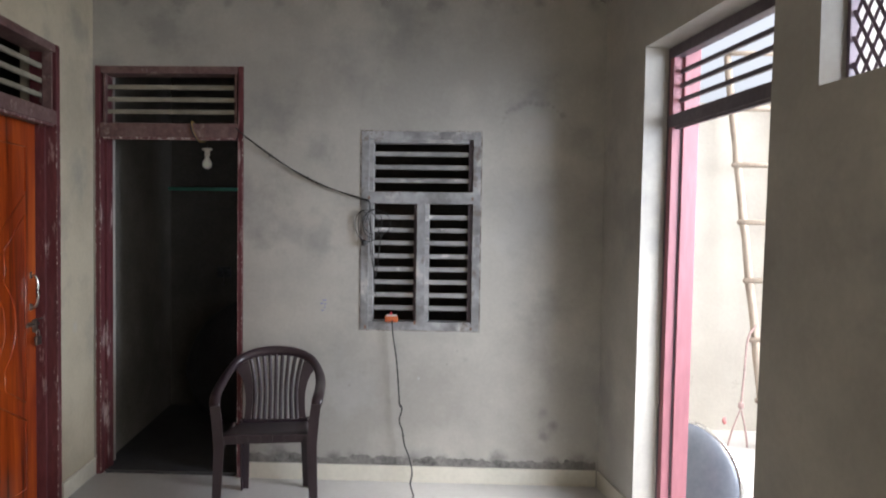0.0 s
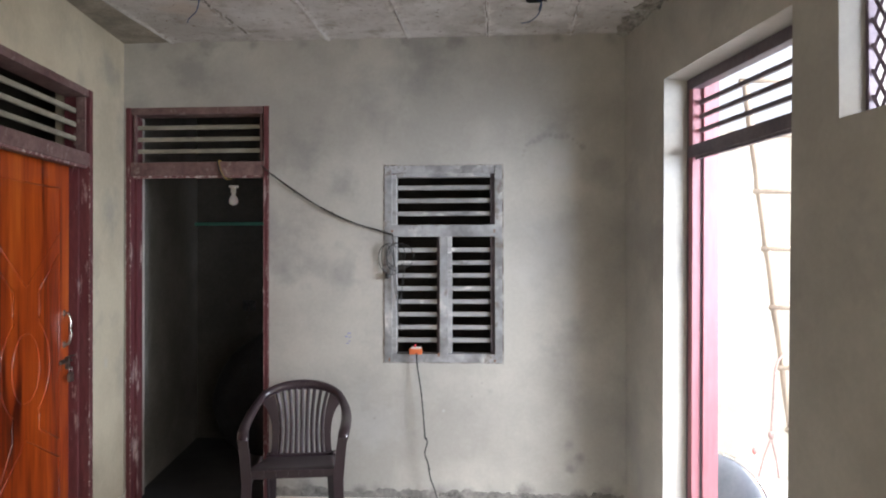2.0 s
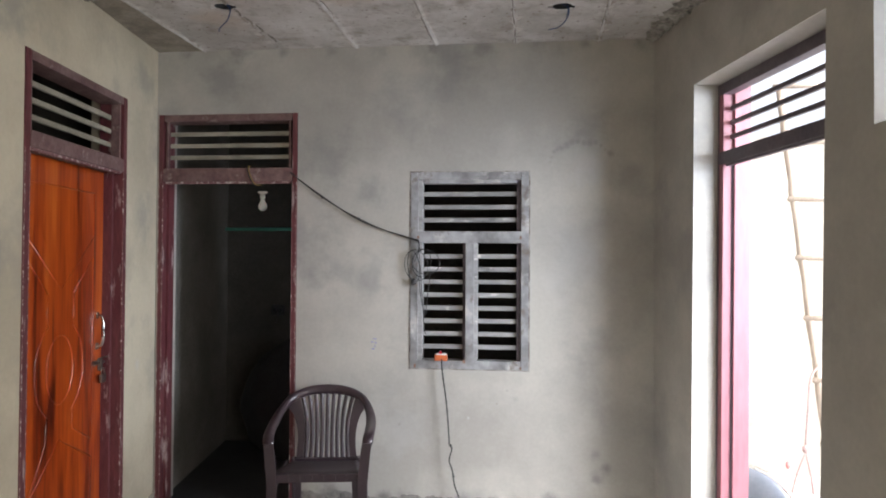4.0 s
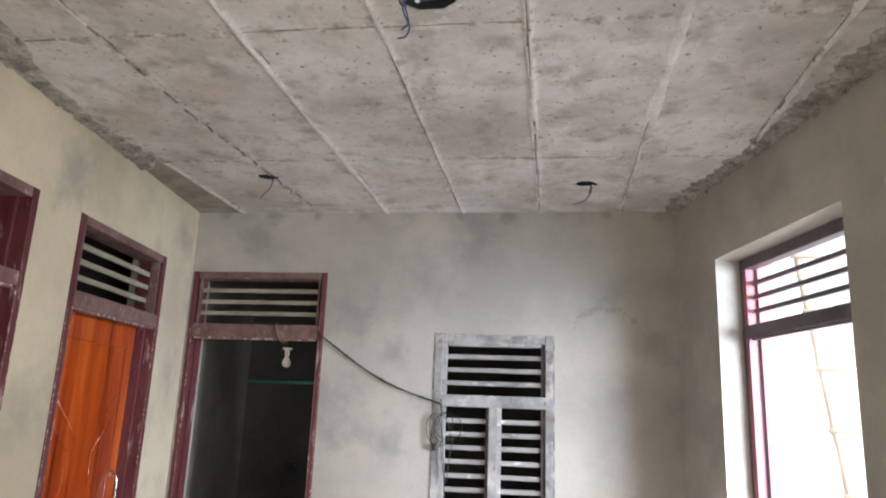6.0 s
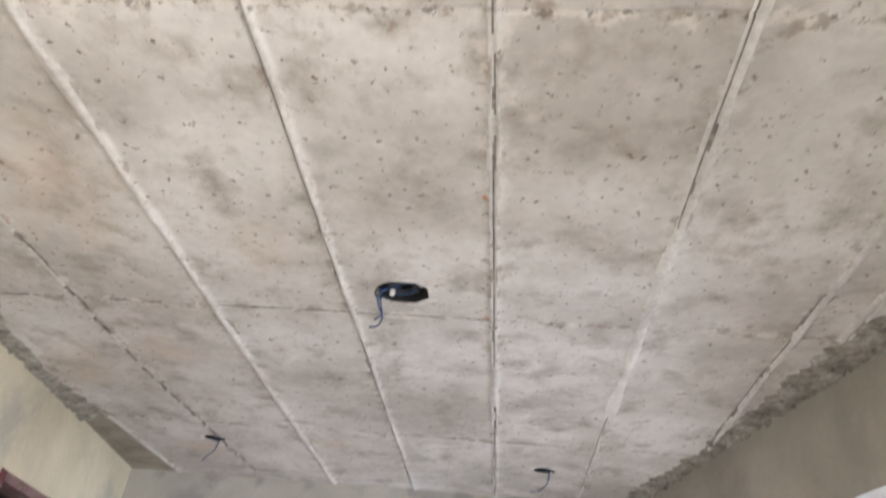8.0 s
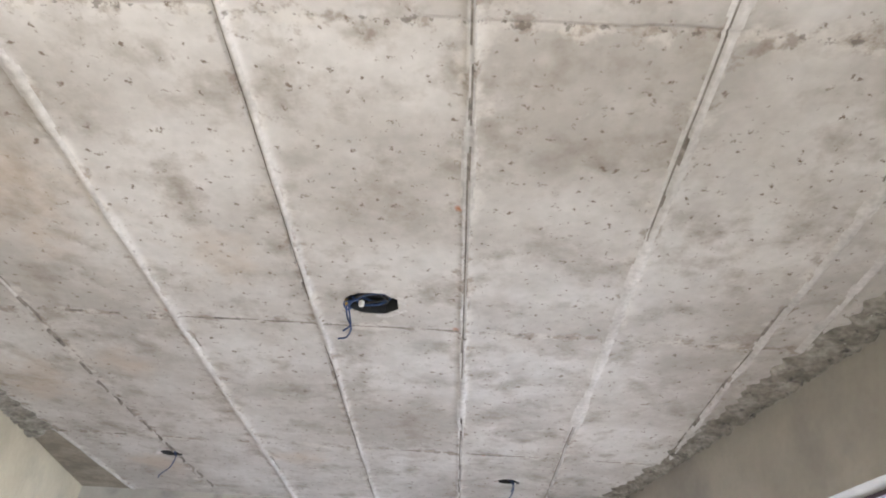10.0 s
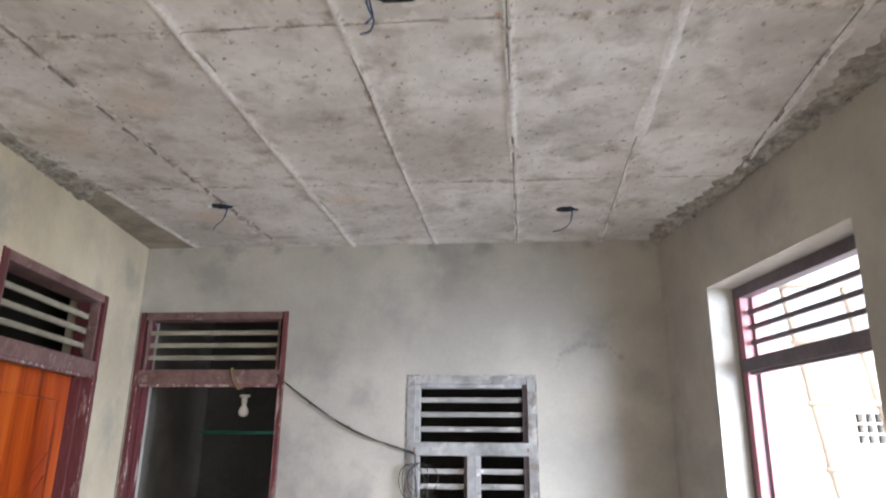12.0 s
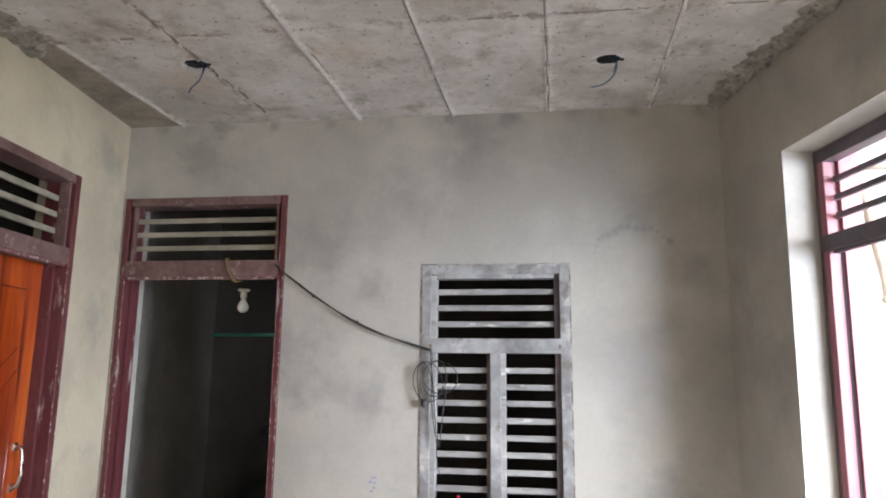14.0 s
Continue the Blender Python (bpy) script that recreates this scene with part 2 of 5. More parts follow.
def smeared(m):
    """Adds pale mortar smears and brown honeycombing beside the shutter joints."""
    nt = m.node_tree
    N, Lk = nt.nodes.new, nt.links.new
    bs = nt.nodes["Principled BSDF"]
    col = bs.inputs["Base Color"].links[0].from_socket
    pos = N("ShaderNodeNewGeometry").outputs["Position"]
    sep = N("ShaderNodeSeparateXYZ")
    Lk(pos, sep.inputs[0])

    def calc(op, a, b):
        n = N("ShaderNodeMath")
        n.operation = op
        for k, v in enumerate((a, b)):
            if isinstance(v, float):
                n.inputs[k].default_value = v
            elif v is not None:
                Lk(v, n.inputs[k])
        return n.outputs[0]

    def away(value, first, pitch):
        """Distance to the nearest of a row of joints."""
        return calc("ABSOLUTE", calc("MULTIPLY", calc("SUBTRACT", calc("FRACT", calc("ADD", calc("DIVIDE", calc("SUBTRACT", value, first), pitch), 20.5), None), 0.5), pitch), None)
    u = calc("SUBTRACT", sep.outputs["X"], calc("MULTIPLY", sep.outputs["Y"], 0.033))
    joints = calc("MINIMUM", away(u, 0.308, 0.4895), away(sep.outputs["Y"], -0.945, 1.205))
    for reach, scale, lo, hi, colour in ((0.07, 9.0, 0.52, 0.64, (0.64, 0.615, 0.58)), (0.065, 15.0, 0.55, 0.65, (0.23, 0.18, 0.14)), (0.03, 38.0, 0.61, 0.66, (0.10, 0.085, 0.072))):
        n = N("ShaderNodeTexNoise")
        n.inputs["Scale"].default_value, n.inputs["Detail"].default_value, n.inputs["Roughness"].default_value = scale, 6.0, 0.65
        shift = N("ShaderNodeVectorMath")
        shift.inputs[1].default_value = (scale, 3.1, 0.0)
        Lk(pos, shift.inputs[0])
        Lk(shift.outputs[0], n.inputs["Vector"])
        near = N("ShaderNodeMapRange")
        near.inputs["From Min"].default_value, near.inputs["From Max"].default_value = 0.0, reach
        near.inputs["To Min"].default_value, near.inputs["To Max"].default_value = 0.07, -0.14
        Lk(joints, near.inputs["Value"])
        on = N("ShaderNodeMapRange")
        on.inputs["From Min"].default_value, on.inputs["From Max"].default_value = lo, hi
        on.inputs["To Max"].default_value = 0.65
        Lk(calc("ADD", n.outputs["Fac"], near.outputs[0]), on.inputs["Value"])
        mx = N("ShaderNodeMix")
        mx.data_type = "RGBA"
        mx.inputs["B"].default_value = (*colour, 1)
        Lk(on.outputs[0], mx.inputs["Factor"])
        Lk(col, mx.inputs["A"])
        col = mx.outputs["Result"]
    lay = N("ShaderNodeMapping")
    lay.inputs["Scale"].default_value = (9.0, 15.0, 1.0)
    Lk(pos, lay.inputs["Vector"])
    streak = N("ShaderNodeTexNoise")
    streak.inputs["Scale"].default_value, streak.inputs["Detail"].default_value, streak.inputs["Roughness"].default_value = 1.0, 5.0, 0.7
    Lk(lay.outputs[0], streak.inputs["Vector"])
    tone = N("ShaderNodeMapRange")
    tone.inputs["From Min"].default_value, tone.inputs["From Max"].default_value = 0.3, 0.7
    tone.inputs["To Min"].default_value, tone.inputs["To Max"].default_value = 0.955, 1.04
    Lk(streak.outputs["Fac"], tone.inputs["Value"])
    graded = N("ShaderNodeVectorMath")
    graded.operation = "SCALE"
    Lk(col, graded.inputs[0])
    Lk(tone.outputs[0], graded.inputs["Scale"])
    Lk(graded.outputs[0], bs.inputs["Base Color"])


smeared(CONCRETE_RAW)
pitted(CONCRETE_RAW)
GRIME, RUSTY = (0.20, 0.175, 0.15), (0.42, 0.17, 0.08)
CONCRETE = stained("stained_slab_concrete", CONCRETE_RAW, [
    (2.45, -1.45, 2.89, 0.26, GRIME, 0.55), (2.40, -1.85, 2.89, 0.16, GRIME, 0.45), (2.02, -1.35, 2.89, 0.18, GRIME, 0.35), (2.95, -2.0, 2.89, 0.2, GRIME, 0.35),
    (2.35, -3.0, 2.89, 0.07, GRIME, 0.6), (2.75, -2.85, 2.89, 0.14, GRIME, 0.5), (1.75, -2.95, 2.89, 0.05, GRIME, 0.5), (0.9, -2.7, 2.89, 0.12, GRIME, 0.3),
    (1.0, -2.0, 2.89, 0.14, GRIME, 0.35), (0.30, -1.9, 2.89, 0.10, GRIME, 0.4), (2.05, -2.05, 2.89, 0.10, GRIME, 0.5), (2.75, -0.65, 2.89, 0.12, GRIME, 0.35), (2.45, -1.25, 2.89, 0.12, GRIME, 0.5), (2.55, -1.65, 2.89, 0.10, GRIME, 0.5), (2.1, -1.75, 2.89, 0.09, GRIME, 0.5), (2.62, -2.95, 2.89, 0.13, GRIME, 0.5)]
    # warm patches that paint the warmer light on the ceiling's left part
    + [(x, y, 2.89, r, (0.50, 0.395, 0.295), 0.55) for x, y, r in ((0.45, -1.5, 0.26), (0.95, -1.75, 0.18), (0.95, -2.75, 0.28), (0.35, -2.35, 0.22), (0.60, -0.55, 0.20), (1.45, -2.55, 0.16), (1.45, -0.75, 0.18))]
    + [(x, y, 2.89, r, RUSTY, 1.2) for x, y, r in ((2.165, -2.165, 0.017), (2.19, -1.96, 0.009), (2.15, -2.80, 0.011), (1.20, -2.19, 0.014), (1.69, -2.50, 0.010), (0.715, -2.585, 0.013), (0.55, -0.91, 0.009), (2.345, -0.94, 0.010), (2.00, -2.30, 0.008))])
MORTAR = mat("pale_mortar", (0.655, 0.64, 0.625), (0.44, 0.425, 0.41), 6, 0.9, 0.4, 60, 0.12)
FLOOR = mat("polished_floor_tile", (0.57, 0.568, 0.555), (0.50, 0.498, 0.487), 1.2, 0.42, 0.02, 30, 0.03)
TILE_CREAM = mat("cream_skirting_tile", (0.70, 0.67, 0.58), (0.62, 0.59, 0.50), 3, 0.35, 0.03, 40, 0.04)
MAROON = mat("worn_maroon_paint", (0.090, 0.016, 0.022), (0.140, 0.042, 0.046), 6, 0.55, 0.3, 50, 0.2, stretch=(1, 1, 0.25),
             spots=(0.46, 0.36, 0.34), spot_scale=17, spot_low=0.575, spot_high=0.70)
MAROON_DUSTY = mat("dusty_maroon_paint", (0.12, 0.062, 0.06), (0.19, 0.12, 0.112), 7, 0.65, 0.3, 50, 0.18,
                   spots=(0.40, 0.33, 0.30), spot_scale=12, spot_low=0.60, spot_high=0.75)
CHIPPED = mat("chipped_maroon_edge", (0.14, 0.055, 0.058), (0.21, 0.11, 0.105), 9, 0.65, 0.3, 60, 0.2,
              spots=(0.56, 0.49, 0.46), spot_scale=46, spot_low=0.53, spot_high=0.63)
PINK = mat("pink_primer_paint", (0.31, 0.115, 0.135), (0.265, 0.097, 0.115), 4, 0.45, 0.15, 40, 0.1, stretch=(1, 1, 0.2))
GREY_PAINT = mat("grey_primer_paint", (0.36, 0.362, 0.365), (0.21, 0.208, 0.206), 7, 0.6, 0.3, 45, 0.15, low=0.42, high=0.60, stretch=(0.5, 1, 0.5),
                 spots=(0.58, 0.56, 0.53), spot_scale=11, spot_low=0.54, spot_high=0.68,
                 spots2=(0.17, 0.135, 0.11), spot2_scale=16, spot2_low=0.57, spot2_high=0.69)
SLAT_PAINT = mat("whitened_slat_paint", (0.38, 0.375, 0.365), (0.25, 0.246, 0.24), 7, 0.65, 0.3, 45, 0.15, stretch=(0.3, 1, 1),
                 spots=(0.15, 0.145, 0.14), spot_scale=10, spot_low=0.56, spot_high=0.70,
                 spots2=(0.64, 0.62, 0.59), spot2_scale=26, spot2_low=0.60, spot2_high=0.67)
SLAT_OLIVE = mat("dusty_olive_slat", (0.33, 0.308, 0.245), (0.21, 0.195, 0.152), 7, 0.7, 0.3, 45, 0.15, stretch=(0.4, 0.4, 1))
# dark colour of the transom bars, also painting shade on strips and stiles
DARK_SLAT_SHADE = mat("dark_transom_and_shade", (0.085, 0.07, 0.085), (0.13, 0.105, 0.12), 6, 0.5, 0.2, 45, 0.15)
RUST = mat("rust_mark", (0.25, 0.12, 0.075), (0.20, 0.14, 0.11), 30, 0.8, 0.3, 80, 0.2)
CHAIR = mat("brown_moulded_plastic", (0.025, 0.014, 0.019), (0.037, 0.023, 0.029), 5, 0.36, 0.06, 60, 0.08, coords="object",
            spots=(0.17, 0.14, 0.14), spot_scale=9, spot_low=0.64, spot_high=0.80, coat=0.35)
SEAT_SCUFFED = mat("scuffed_brown_plastic", (0.034, 0.024, 0.028), (0.062, 0.049, 0.054), 7, 0.42, 0.08, 60, 0.12, coords="object",
                   spots=(0.16, 0.135, 0.14), spot_scale=14, spot_low=0.60, spot_high=0.76)
STEEL = mat("bright_steel", (0.62, 0.60, 0.57), (0.45, 0.44, 0.42), 12, 0.28, 0.05, 60, 0.1, metal=1.0)
DARK_STEEL = mat("tarnished_steel", (0.30, 0.28, 0.26), (0.16, 0.15, 0.14), 14, 0.4, 0.1, 60, 0.2, metal=1.0)
BLACK_CORD = mat("black_cord", (0.022, 0.021, 0.021), (0.05, 0.048, 0.046), 20, 0.5, 0.1, 80, 0.2)
YELLOW_CORD = mat("yellow_cord", (0.34, 0.22, 0.05), (0.18, 0.115, 0.03), 20, 0.5, 0.1, 80, 0.2)
BLUE_CORD = mat("blue_cord", (0.02, 0.06, 0.19), (0.010, 0.028, 0.08), 20, 0.4, 0.1, 80, 0.2)
WHITE_PLASTIC = mat("white_plastic", (0.75, 0.74, 0.70), (0.66, 0.65, 0.61), 15, 0.35, 0.02, 60, 0.03)
ORANGE_PLASTIC = mat("orange_plastic", (0.62, 0.16, 0.055), (0.52, 0.12, 0.04), 15, 0.4, 0.03, 60, 0.05)
RED_PLASTIC = mat("red_plastic", (0.70, 0.03, 0.05), (0.55, 0.02, 0.04), 15, 0.35, 0.02, 60, 0.05)
DARK_PLASTIC = mat("dark_box_plastic", (0.02, 0.022, 0.025), (0.04, 0.042, 0.045), 15, 0.6, 0.05, 60, 0.1)
GREEN_POLE = mat("green_painted_pole", (0.17, 0.62, 0.49), (0.13, 0.50, 0.39), 8, 0.5, 0.05, 60, 0.1)
BAMBOO = mat("dry_bamboo", (0.50, 0.42, 0.335), (0.38, 0.305, 0.24), 6, 0.55, 0.15, 60, 0.12, stretch=(1, 1, 0.2))
BOUNDARY = mat("cream_boundary_plaster", (0.57, 0.54, 0.475), (0.48, 0.452, 0.397), 1.5, 0.9, 0.15, 40, 0.03,
               spots=(0.36, 0.33, 0.28), spot_scale=7, spot_low=0.66, spot_high=0.74)
WHITE_WASH = mat("whitewashed_plinth", (0.75, 0.74, 0.71), (0.64, 0.63, 0.60), 3, 0.85, 0.2, 40, 0.06)
YARD = mat("yard_cement", (0.40, 0.41, 0.41), (0.31, 0.32, 0.32), 1.2, 0.9, 0.3, 30, 0.12)
DISH_GREY = mat("grey_dish_enamel", (0.13, 0.145, 0.175), (0.10, 0.115, 0.14), 5, 0.25, 0.03, 50, 0.06)
GRILL_PAINT = mat("purple_brown_grill_paint", (0.10, 0.075, 0.105), (0.15, 0.11, 0.14), 10, 0.5, 0.1, 60, 0.15)
ROPE = mat("faded_rope", (0.50, 0.34, 0.32), (0.38, 0.30, 0.27), 40, 0.9, 0.3, 90, 0.2)
# wall plaster darkened so the unlit rooms' shade is in its colour
PLASTER_SHADE = mat("shade_dark_plaster", (0.092, 0.086, 0.075), (0.056, 0.053, 0.047), 1.6, 0.95, 0.3, 40, 0.1)
# side wall's plaster, darkened to paint its fall into shade
PLASTER_HALF_SHADE = mat("half_shade_plaster", (0.25, 0.24, 0.215), (0.165, 0.158, 0.14), 1.6, 0.95, 0.3, 40, 0.08)
# floor darkened likewise, with the unlit rooms' shade painted in
FLOOR_SHADE = mat("shade_dark_floor", (0.06, 0.06, 0.064), (0.04, 0.04, 0.043), 2.0, 0.7, 0.2, 40, 0.1)
INK = mat("blue_chalk_mark", (0.20, 0.22, 0.50), (0.27, 0.28, 0.50), 60, 0.9, 0.0, 80, 0.3)
LUMP_DARK = mat("dark_lump_surface", (0.018, 0.018, 0.021), (0.03, 0.03, 0.034), 6, 0.95, 0.3, 60, 0.2)
TROWELLED = mat("trowelled_brown_mortar", (0.30, 0.265, 0.218), (0.195, 0.172, 0.142), 5, 0.93, 0.4, 50, 0.12, low=0.40, high=0.60)
CLOTH_RED = mat("pink_red_cloth", (0.60, 0.16, 0.16), (0.65, 0.35, 0.33), 30, 0.9, 0.2, 80, 0.2)


def wood_material():
    """Glossy red-orange laminate with dark upright grain."""
    m = bpy.data.materials.new("orange_wood_laminate")
    m.use_nodes = True
    nt = m.node_tree
    N, Lk = nt.nodes.new, nt.links.new
    bs = nt.nodes["Principled BSDF"]
    tc = N("ShaderNodeTexCoord")
    mp = N("ShaderNodeMapping")
    mp.inputs["Scale"].default_value = (1.0, 1.0, 0.07)
    Lk(tc.outputs["Object"], mp.inputs["Vector"])
    n1 = N("ShaderNodeTexNoise")
    n1.inputs["Scale"].default_value, n1.inputs["Detail"].default_value, n1.inputs["Distortion"].default_value = 9.0, 4.0, 0.6
    Lk(mp.outputs[0], n1.inputs["Vector"])
    n2 = N("ShaderNodeTexNoise")
    n2.inputs["Scale"].default_value, n2.inputs["Detail"].default_value = 60.0, 4.0
    Lk(mp.outputs[0], n2.inputs["Vector"])
    ad = N("ShaderNodeMath")
    ad.operation = "MULTIPLY_ADD"
    ad.inputs[1].default_value, ad.inputs[2].default_value = 0.25, -0.12
    Lk(n2.outputs["Fac"], ad.inputs[0])
    sm = N("ShaderNodeMath")
    Lk(n1.outputs["Fac"], sm.inputs[0])
    Lk(ad.outputs[0], sm.inputs[1])
    cr = N("ShaderNodeValToRGB")
    e = cr.color_ramp.elements
    e[0].position, e[0].color = 0.335, (0.075, 0.010, 0.004, 1)
    e[1].position, e[1].color = 0.68, (0.56, 0.125, 0.02, 1)
    mid = e.new(0.455)
    mid.color = (0.30, 0.040, 0.008, 1)
    mid2 = e.new(0.56)
    mid2.color = (0.45, 0.075, 0.011, 1)
    Lk(sm.outputs[0], cr.inputs["Fac"])
    Lk(cr.outputs["Color"], bs.inputs["Base Color"])
    bs.inputs["Roughness"].default_value = 0.28
    bs.inputs["Coat Weight"].default_value, bs.inputs["Coat Roughness"].default_value = 0.8, 0.10
    return m


WOOD = wood_material()


def glass_material():
    m = bpy.data.materials.new("frosted_bulb_glass")
    m.use_nodes = True
    b = m.node_tree.nodes["Principled BSDF"]
    b.inputs["Base Color"].default_value = (0.86, 0.86, 0.84, 1)
    b.inputs["Roughness"].default_value = 0.25
    b.inputs["Subsurface Weight"].default_value = 0.2
    return m


BULB = glass_material()


# ---- builders ----
def mesh_of(name, bm, material, smooth=False):
    me = bpy.data.meshes.new(name)
    bmesh.ops.recalc_face_normals(bm, faces=bm.faces)
    bm.to_mesh(me)
    bm.free()
    me.materials.append(material)
    if smooth:
        for p in me.polygons:
            p.use_smooth = True
    return me


def part(name, bm, material, parent, label="", smooth=False):
    ob = new(name, mesh_of(name, bm, material, smooth))
    ob.parent = parent
    return tagged(ob, label)


def empty(name, m, label="", category="", group="", kind=""):
    ob = new(name)
    ob.empty_display_size = 0.1
    ob.matrix_basis = m
    return tagged(ob, label, category, group, kind)


def solid(name, bm, material, m, label="", category="", group="", kind="", smooth=False):
    ob = new(name, mesh_of(name, bm, material, smooth))
    ob.matrix_basis = m
    return tagged(ob, label, category, group, kind)


def box(x0, x1, y0, y1, z0, z1, bevel=0.0, bm=None, seg=2):
    bm = bm or bmesh.new()
    made = bmesh.ops.create_cube(bm, size=1.0)["verts"]
    for v in made:
        v.co = ((x0 + x1) / 2 + v.co.x * (x1 - x0), (y0 + y1) / 2 + v.co.y * (y1 - y0), (z0 + z1) / 2 + v.co.z * (z1 - z0))
    if bevel:
        eds = list({e for v in made for e in v.link_edges})
        bmesh.ops.bevel(bm, geom=eds, offset=bevel, segments=seg, affect="EDGES", profile=0.6)
    return bm


def tube(points, radius, sides=8, bm=None, closed=False, flat=1.0, radii=None):
    """A round or flattened bar swept along points."""
    bm = bm or bmesh.new()
    pts = [Vector(p) for p in points]
    n = len(pts)
    rings = []
    up = Vector((0, 0, 1))
    for i, p in enumerate(pts):
        a = pts[(i - 1) % n] if (i or closed) else p
        b = pts[(i + 1) % n] if (i < n - 1 or closed) else p
        t = (b - a).normalized()
        side = t.cross(up)
        if side.length < 1e-3:
            side = t.cross(Vector((0, 1, 0)))
        side.normalize()
        top = side.cross(t).normalized()
        r = radii[i] if radii else radius
        rings.append([bm.verts.new(p + side * (r * math.cos(2 * math.pi * k / sides)) + top * (r * flat * math.sin(2 * math.pi * k / sides))) for k in range(sides)])
    for i in range(n if closed else n - 1):
        r0, r1 = rings[i], rings[(i + 1) % n]
        for k in range(sides):
            bm.faces.new((r0[k], r0[(k + 1) % sides], r1[(k + 1) % sides], r1[k]))
    if not closed:
        bm.faces.new(rings[0][::-1])
        bm.faces.new(rings[-1])
    return bm


def smooth_path(points, steps=6):
    """Catmull-Rom through the points."""
    p = [Vector(q) for q in points]
    p = [2 * p[0] - p[1]] + p + [2 * p[-1] - p[-2]]
    out = []
    for i in range(1, len(p) - 2):
        for s in range(steps):
            t = s / steps
            a, b, c, d = p[i - 1], p[i], p[i + 1], p[i + 2]
            out.append(0.5 * ((2 * b) + (c - a) * t + (2 * a - 5 * b + 4 * c - d) * t * t + (3 * b - a - 3 * c + d) * t ** 3))
    out.append(p[-2])
    return out


def lathe(profile, sides=24, bm=None, at=(0, 0, 0)):
    """Profile of (radius, z) turned round the upright axis."""
    bm = bm or bmesh.new()
    rings = [[bm.verts.new((at[0] + r * math.cos(2 * math.pi * k / sides), at[1] + r * math.sin(2 * math.pi * k / sides), at[2] + z)) for k in range(sides)] for r, z in profile]
    for r0, r1 in zip(rings, rings[1:]):
        for k in range(sides):
            bm.faces.new((r0[k], r0[(k + 1) % sides], r1[(k + 1) % sides], r1[k]))
    bm.faces.new(rings[0][::-1])
    bm.faces.new(rings[-1])
    return bm


def wall_mesh(a0, a1, z0, z1, thick, openings):
    """A wall from a0 to a1 with real openings; inner face at y = 0, outer at y = thick."""
    bm = bmesh.new()
    xs = sorted({a0, a1, *[o[0] for o in openings], *[o[1] for o in openings]})
    zs = sorted({z0, z1, *[o[2] for o in openings], *[o[3] for o in openings]})

    def hollow(x, z):
        return x < a0 or x > a1 or z < z0 or z > z1 or any(o[0] < x < o[1] and o[2] < z < o[3] for o in openings)
    vs = {}

    def V(x, y, z):
        k = (round(x, 4), y, round(z, 4))
        if k not in vs:
            vs[k] = bm.verts.new(k)
        return vs[k]
    for i in range(len(xs) - 1):
        for j in range(len(zs) - 1):
            x, X, z, Z = xs[i], xs[i + 1], zs[j], zs[j + 1]
            cx, cz = (x + X) / 2, (z + Z) / 2
            if hollow(cx, cz):
                continue
            bm.faces.new((V(x, 0, z), V(X, 0, z), V(X, 0, Z), V(x, 0, Z)))
            bm.faces.new((V(X, thick, z), V(x, thick, z), V(x, thick, Z), V(X, thick, Z)))
            lx = xs[i - 1] if i else x - 1
            rx = xs[i + 2] if i + 2 < len(xs) else X + 1
            lz = zs[j - 1] if j else z - 1
            rz = zs[j + 2] if j + 2 < len(zs) else Z + 1
            if hollow((lx + x) / 2, cz):
                bm.faces.new((V(x, thick, z), V(x, 0, z), V(x, 0, Z), V(x, thick, Z)))
            if hollow((rx + X) / 2, cz):
                bm.faces.new((V(X, 0, z), V(X, thick, z), V(X, thick, Z), V(X, 0, Z)))
            if hollow(cx, (lz + z) / 2):
                bm.faces.new((V(x, thick, z), V(X, thick, z), V(X, 0, z), V(x, 0, z)))
            if hollow(cx, (rz + Z) / 2):
                bm.faces.new((V(x, 0, Z), V(X, 0, Z), V(X, thick, Z), V(x, thick, Z)))
    return bm


def basis(origin, along):
    """A frame whose x runs along a wall and whose y points out of the room."""
    d = Vector((along[0], along[1], 0)).normalized()
    n = Vector((-d.y, d.x, 0))
    return Matrix(((d.x, n.x, 0, origin[0]), (d.y, n.y, 0, origin[1]), (0, 0, 1, 0), (0, 0, 0, 1)))


FAR = basis((0, 0), (1, 0))
LEFT = basis((0, 0), (-0.118, 0.993))       # x is negative towards the walk
RIGHT_R = basis((3.075, 0), (0.178, -0.984))  # x grows towards the walk; y points out

CEIL = 2.89
DOOR_TOP = 2.488

# ---- structure ----
solid("floor", box(-3.2, 4.6, -6.9, 1.9, -0.15, 0.0), FLOOR, Matrix(), "pale polished tile floor", "floor", kind="structure")
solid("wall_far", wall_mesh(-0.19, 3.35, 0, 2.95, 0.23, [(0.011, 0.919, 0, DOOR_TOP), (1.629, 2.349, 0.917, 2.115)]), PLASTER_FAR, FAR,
      "bare grey cement-plastered wall with damp stains", "wall", kind="structure")
solid("wall_left", wall_mesh(-6.9, -0.004, 0, 2.95, 0.20, [(-1.377, -0.425, 0, DOOR_TOP), (-2.64, -1.70, 0, DOOR_TOP)]), PLASTER_LEFT, LEFT,
      "bare cement-plastered wall with two doorways", "wall", kind="structure")


def leaning(bm):
    """The yard doorway is out of plumb: its foot stands nearer to the far corner than its head."""
    for v in bm.verts:
        if 0.50 < v.co.x < 1.58 and v.co.z < 2.48:
            v.co.x -= (0.040 + 0.018 * (v.co.x - 0.52)) * (1 - v.co.z / 2.48)
    return bm


